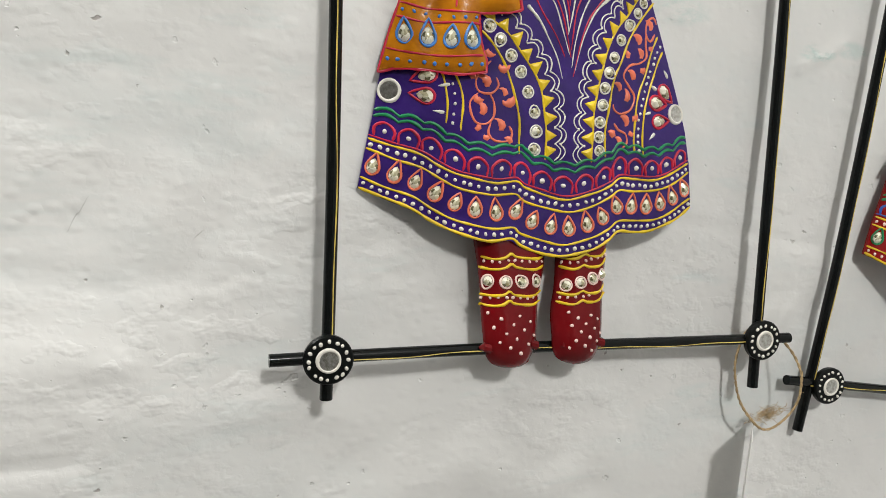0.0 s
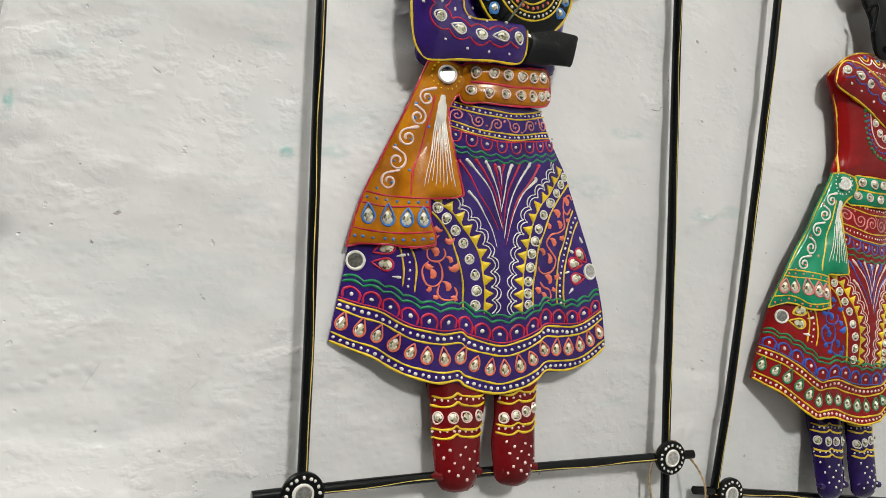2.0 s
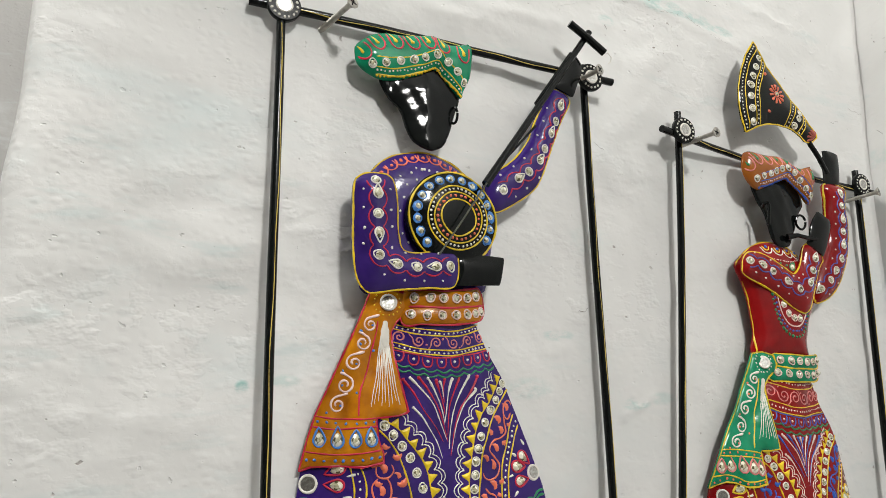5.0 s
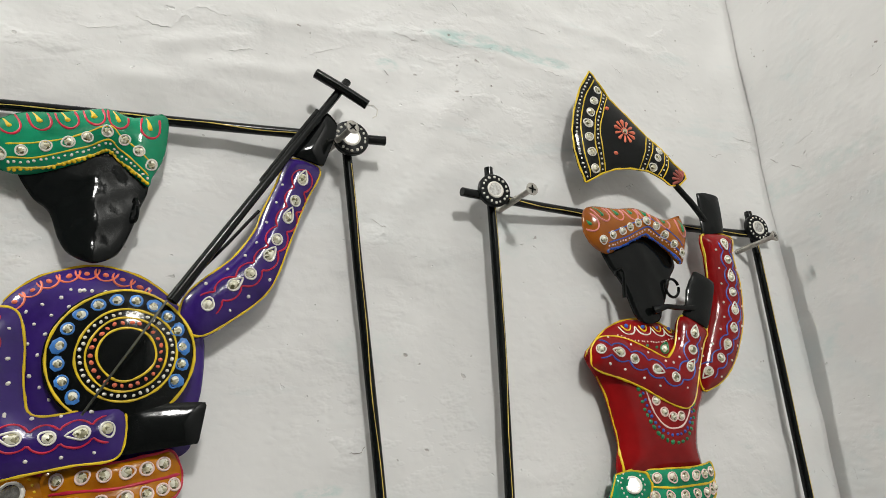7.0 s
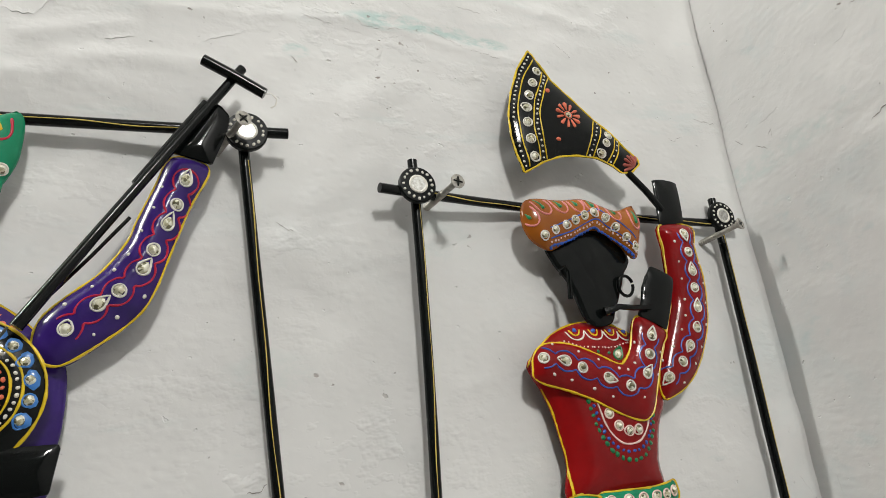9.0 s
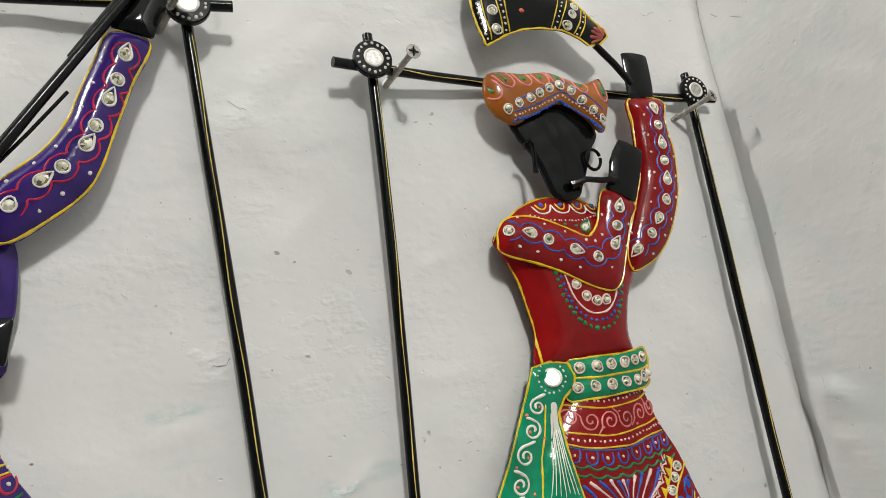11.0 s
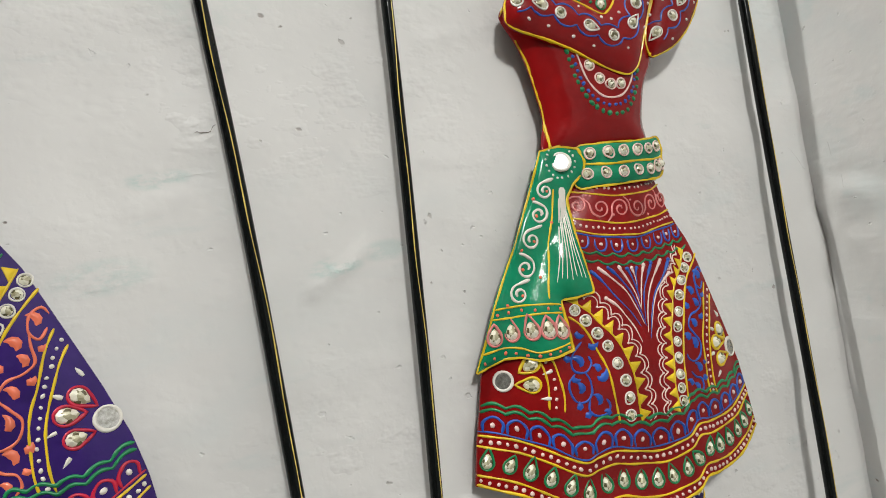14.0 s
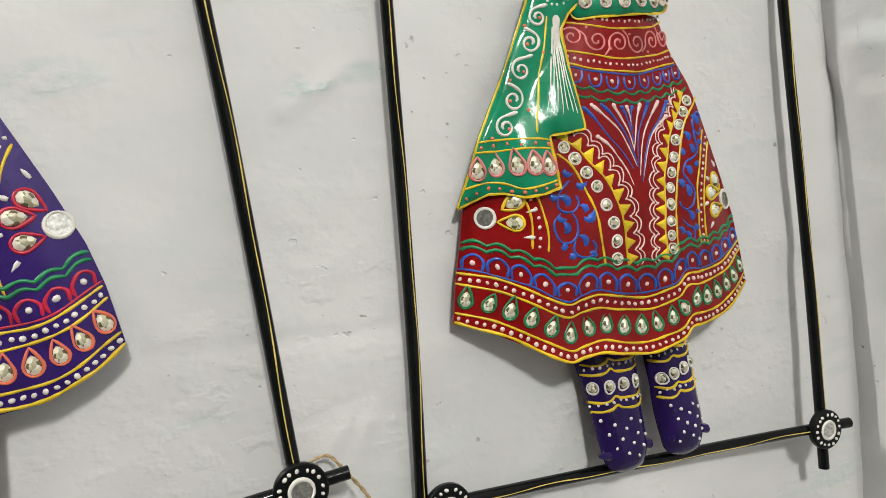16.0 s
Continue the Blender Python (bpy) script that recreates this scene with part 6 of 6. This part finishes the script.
    for x, z in ((104, 277), (109.5, 270), (116, 267), (122.5, 267.5)):
        join_stone(f, p, "gem", x, z, L_PINK)
    p.join(f)
    raised = nudge([(169, 396), (196, 396), (195, 380), (197, 360), (195, 341), (191, 326), (180, 305), (168, 292), (155, 285), (147, 284), (146, 298), (160, 330), (166, 344), (167, 359), (168, 378)], -124, 248, 1.017)
    sleeve(f, raised, pillow(raised, 7, 6, 13), RED, nudge([(184, 389, 1), (184, 376), (184, 363, -1), (183, 352), (182, 339, -1), (178, 326), (170, 315, 1), (162, 305), (151, 296, 1)], -124, 248, 1.017), L_BLUE, L_YELLOW)
    hand_sheet(f, nudge([(171, 428), (179, 429), (190, 427), (189, 398), (169, 395), (170, 408)], -124, 248, 1.017), 7)
    arm = nudge([(59, 303), (60, 309), (65, 315), (73, 317), (86, 316), (101, 311), (115, 305), (119, 306), (125, 313), (134, 333), (154, 324), (149, 313), (142, 295), (136, 279), (131, 273), (125, 272), (112, 276), (94, 284), (78, 290), (65, 294), (59, 298)], -124, 248, 1.017)
    sleeve(f, arm, pillow(arm, 12, 5.5, 14), RED, nudge([(65, 308), (78, 306, -1), (88, 302), (104, 296, 1), (118, 291), (131, 298, 1), (135, 309), (139, 320, 1)], -124, 248, 1.017), L_BLUE, L_YELLOW)
    hand_sheet(f, nudge([(142, 351), (146, 358), (151, 365), (167, 357), (154, 324), (135, 333), (140, 343)], -124, 248, 1.017), 12)
    head_sheet(f, nudge([(80, 382), (84, 368), (90, 359), (94, 352), (98, 339), (101, 331), (108, 327), (118, 329), (123, 337), (131, 353), (134, 360), (140, 371), (134, 384), (113, 392), (95, 388)], -124, 248, 1.017), 7, 1.2)
    part("figure", f, base, "faceless black and red sheet-metal figure with both arms raised")
    outline = nudge([(65, 398), (68, 403), (76, 405), (91, 405), (108, 407), (120, 404), (132, 401), (144, 405), (147, 402), (149, 392), (145, 378), (140, 369), (128, 380), (113, 387), (93, 378), (81, 372), (70, 377), (65, 385), (64, 391)], -124, 248, 1.017)
    build_turban(base, outline, 13, RUSSET, nudge([(80, 372.5), (88, 375.5), (97, 379.5), (106, 384), (113, 387), (120, 384), (130, 378), (140, 369)], -124, 248, 1.017),
                 nudge([(76, 380), (83, 383.5), (91, 387), (98, 390.5), (105, 394), (112, 396.5), (120, 393.5), (127, 388), (134, 382), (140, 376)], -124, 248, 1.017),
                 nudge([(68, 391, 0.6), (77, 398, 0.6), (89, 400, 0.5), (101, 401.5, 0.4), (112, 402, 0.3), (128, 398, 0.2), (143, 394, 0.0)], -124, 248, 1.017),
                 dict(brow=L_BLUE, browdot=L_PINK, band=L_BLUE, loop=L_ROSE, seed=L_GREEN), "orange turban with a stone-set brow band")
    # fan-shaped banner
    outline = [(92, 521), (82, 505), (75, 486), (71, 468), (71, 453), (73, 441), (77, 428), (92, 437), (105, 442), (118, 444), (134, 444), (147, 439), (152, 435), (160, 436), (168, 443), (167, 447), (158, 454), (149, 464), (137, 473), (121, 488), (107, 500), (99, 512)]
    def spread(q):
        q = np.array(q, float)
        return np.stack([-124 + (q[:, 0] + 124) * 0.985, 248 + (q[:, 1] - 248) * 0.985], 1)
    shape_line = spread(outline)
    h = pillow(shape_line, 12, 4.5, 24)
    s = Shape()
    s.sheet(shape_line, h, BLACK, step=2.6, smooth=False)
    fan = part("fan_blade", s, base, "black fan-shaped blade edged in yellow with stones and a coral flower")
    p = Paint(h, spread)
    p.line(L_YELLOW, outline, 0.7, closed=True, smooth=False)
    p.line(L_YELLOW, [(95, 514), (86, 500), (80, 484), (77, 466), (78, 450), (81, 432)], 0.45)
    p.line(L_YELLOW, [(101, 505), (94, 490), (88.5, 474), (87, 458), (90, 437)], 0.45)
    p.line(L_YELLOW, [(105, 501), (98, 488), (93, 473), (92, 458), (95, 438.5)], 0.5)
    p.dots(L_WHITE, [(92, 516), (83.5, 502), (77.5, 485), (74, 467), (74.5, 450), (78.5, 431)], 3.4, 0.85)
    p.dots(L_WHITE, [(102, 502), (95.5, 488), (90.7, 473), (89.5, 458), (92.5, 439)], 3.6, 0.85)
    for x, z in ((95.5, 504), (90.5, 493.5), (86.5, 484), (83.5, 474), (82.5, 463), (83.2, 451), (85, 439)):
        set_stone(p, fan, "gem", x, z, L_WHITE, size=1.05)
    for k in range(11):
        a = 2 * math.pi * k / 11
        p.line(L_CORAL, [(114 + 3.6 * math.cos(a), 472 + 3.6 * math.sin(a)), (114 + 9.6 * math.cos(a), 472 + 9.6 * math.sin(a))], 1.2, taper=(0.4, 0.9, 1.3), wob=0)
    set_stone(p, fan, "gem", 114, 472, L_CORAL, size=0.95)
    for x, z in ((101, 489), (104, 453)):
        p.dot(L_CORAL, x, z, 1.7)
    for path in ([(136, 472), (130, 458), (126, 444.5)], [(141, 468.5), (136, 456), (131, 444.5)], [(151, 460), (146.5, 450), (142, 442)], [(154, 457), (150, 448), (146, 440.5)]):
        p.line(L_YELLOW, path, 0.45)
    p.dots(L_WHITE, [(138.3, 470), (133, 457), (128.6, 445)], 3.2, 0.8)
    p.dots(L_WHITE, [(152.4, 458), (148.3, 449), (144.2, 441.8)], 3.2, 0.8)
    for x, z in ((145, 461.5), (141.5, 454.5), (137.5, 447)):
        set_stone(p, fan, "gem", x, z, L_WHITE, size=1.0)
    for k in range(6):
        a = math.radians(75 + k * 26)
        p.line(L_BRICK, [(163, 440), (163 + 10 * math.cos(a), 440 + 9 * math.sin(a))], 1.0, taper=(0.5, 0.9, 1.3), wob=0)
    p.finish(fan)
    s = Shape()
    s.tube([(153, 433, 12), (166, 421, 11), (178, 409, 9)], 2.3, ROD, 10)
    part("handle", s, fan, "black rod handle")
    s = Shape()
    s.tube([(115, 336.5, 14), (123, 338.5, 18), (133, 338, 18), (146, 338.5, 18)], [3.0, 1.8, 1.8, 1.8], ROD, 9)
    part("flute", s, base, "short black flute")
    hoop("earring", base, 135, 353.5, 12, 6.5, 1.0, 0.3, "black wire earring")
    s = Shape()
    s.tube([(90, 360, 12), (88, 361.5, 15), (90.5, 362.5, 17), (92, 360, 17), (92, 352, 16), (92, 343.5, 15)], [1.6, 1.5, 1.4, 1.4, 1.4, 1.6], ROD, 8)
    part("ear_pin", s, base, "bent black iron pin")
    return base


hanging_one()
hanging_two()

# ---- screws, twine and tag ----
def screw(tip, head, roll):
    """A countersunk cross-head screw driven askew into the wall, its origin at the tip."""
    a, b = Vector(tip), Vector(head)
    L = (b - a).length / MM
    s = Shape()
    n = 14
    verts, faces = [], []
    prof = [(0.3, -16), (1.5, -12), (1.7, 0)]
    for k in range(int((L - 16) / 0.55)):
        prof.append((1.75 if k % 3 else 2.25, 0.6 + k * 0.55))
    prof += [(1.75, L - 13), (1.8, L - 3.6), (4.3, L - 0.4), (4.3, L), (1.8, L), (1.6, L - 0.8), (0.01, L - 0.9)]
    for r, e in prof:
        for i in range(n):
            w = 2 * math.pi * i / n
            verts.append((r * math.cos(w), r * math.sin(w), e))
    for k in range(len(prof) - 1):
        for i in range(n):
            faces.append((k * n + i, k * n + (i + 1) % n, (k + 1) * n + (i + 1) % n, (k + 1) * n + i))
    s.add(verts, faces, STEEL)
    for turn in (0, math.pi / 2):
        c, sn = math.cos(turn), math.sin(turn)
        q = [(-2.9, -0.5), (2.9, -0.5), (2.9, 0.5), (-2.9, 0.5)]
        s.add([(x * c - y * sn, x * sn + y * c, L + 0.05) for x, y in q], [(0, 1, 2, 3)], ROD)
    me = s.mesh("screw", 50)
    ob = new("screw", me)
    ob.matrix_basis = look(a, b) @ pose(0, 0, 0, 90, 0, 0) @ pose(0, 0, 0, 0, roll, 0)
    return tagged(ob, "dull steel cross-head screw driven askew into the plaster wall", "screw", "wall screws")


def at_one(x, z, d):
    return (x * MM, -d * MM, 1.35 + z * MM)


two = pose(0.294, 0, 1.319, 0, 4.5, 0)


def at_two(x, z, d):
    return tuple(two @ Vector((x * MM, -d * MM, z * MM)))


screw(at_one(26, 407, -2), at_one(41, 413, 36), 20)
screw(at_one(220, 401, -2), at_one(231.7, 403.3, 35), 45)
screw(at_two(13, 404, -8), at_two(18.3, 404.2, 34), 10)
screw(at_two(226, 395, -14), at_two(235.7, 399.2, 18), 70)


def twine_loop():
    s = Shape()
    path = [(231, -8, 8), (229, -20, 9), (233, -39, 11), (247, -54, 13), (259, -50, 14), (266, -37, 16), (264, -15, 19), (257, -2, 20), (252, 5, 14), (246, 5, 6), (236, 1, 6)]
    q = resample([c[:2] for c in path], 1.6, True)
    d = np.interp(np.linspace(0, len(path), len(q)), np.arange(len(path) + 1), [c[2] for c in path] + [path[0][2]])
    for k in range(2):
        w = np.arange(len(q)) * 1.3 + k * math.pi
        pts = np.stack([q[:, 0] + 0.3 * np.cos(w), q[:, 1] + 0.3 * np.cos(w), d + 0.3 * np.sin(w)], 1)
        s.tube(np.vstack([pts, pts[:1]]), 0.5, TWINE, 6, cap=False)
    # loose hairs along the twine
    hr = random.Random(3)
    for k in range(0, len(q), 2):
        a = hr.uniform(0, 6.28)
        n = hr.uniform(0.8, 2.2)
        s.tube([(q[k, 0], q[k, 1], d[k]), (q[k, 0] + n * math.cos(a), q[k, 1] + n * math.sin(a), d[k] + hr.uniform(-1, 1))], 0.09, TWINE, 4)
    # frayed knot
    rr = random.Random(5)
    for k in range(170):
        x, z = 251 + rr.gauss(0, 4.2), -45 + rr.gauss(0, 1.6)
        z += (x - 253) * 0.28
        a = rr.uniform(-0.6, 1.0) + (math.pi if rr.random() < 0.35 else 0)
        n = rr.uniform(2, 5)
        e = 13 + rr.gauss(0, 1.5)
        s.tube([(x, z, e), (x + n * 0.5 * math.cos(a), z + n * 0.5 * math.sin(a) + rr.uniform(-1, 1), e + rr.uniform(-1, 1)), (x + n * math.cos(a), z + n * math.sin(a) + rr.uniform(-1, 1), e + rr.uniform(-1.5, 1.5))], 0.13, TWINE, 4)
    ob = new("twine_loop", s.mesh("twine_loop", 70))
    ob.matrix_basis = pose(0, 0, 1.35)
    return tagged(ob, "loop of frayed jute twine hung over the frame's rod end", "twine")


twine_loop()


def paper_tag():
    s = Shape()
    t = 0.35
    q = [(251, -54, 3), (248, -116, 3), (225, -116, 28), (228, -54, 28)]
    front = [(x - t, z, d) for x, z, d in q] + [(x + t, z, d) for x, z, d in q]
    s.add(front, [(0, 1, 2, 3), (7, 6, 5, 4), (0, 4, 5, 1), (1, 5, 6, 2), (2, 6, 7, 3), (3, 7, 4, 0)], PAPER)
    ob = new("paper_tag", s.mesh("paper_tag"))
    ob.matrix_basis = pose(0, 0, 1.35)
    return tagged(ob, "blank white card tag hanging edge-on from the twine", "tag")


paper_tag()
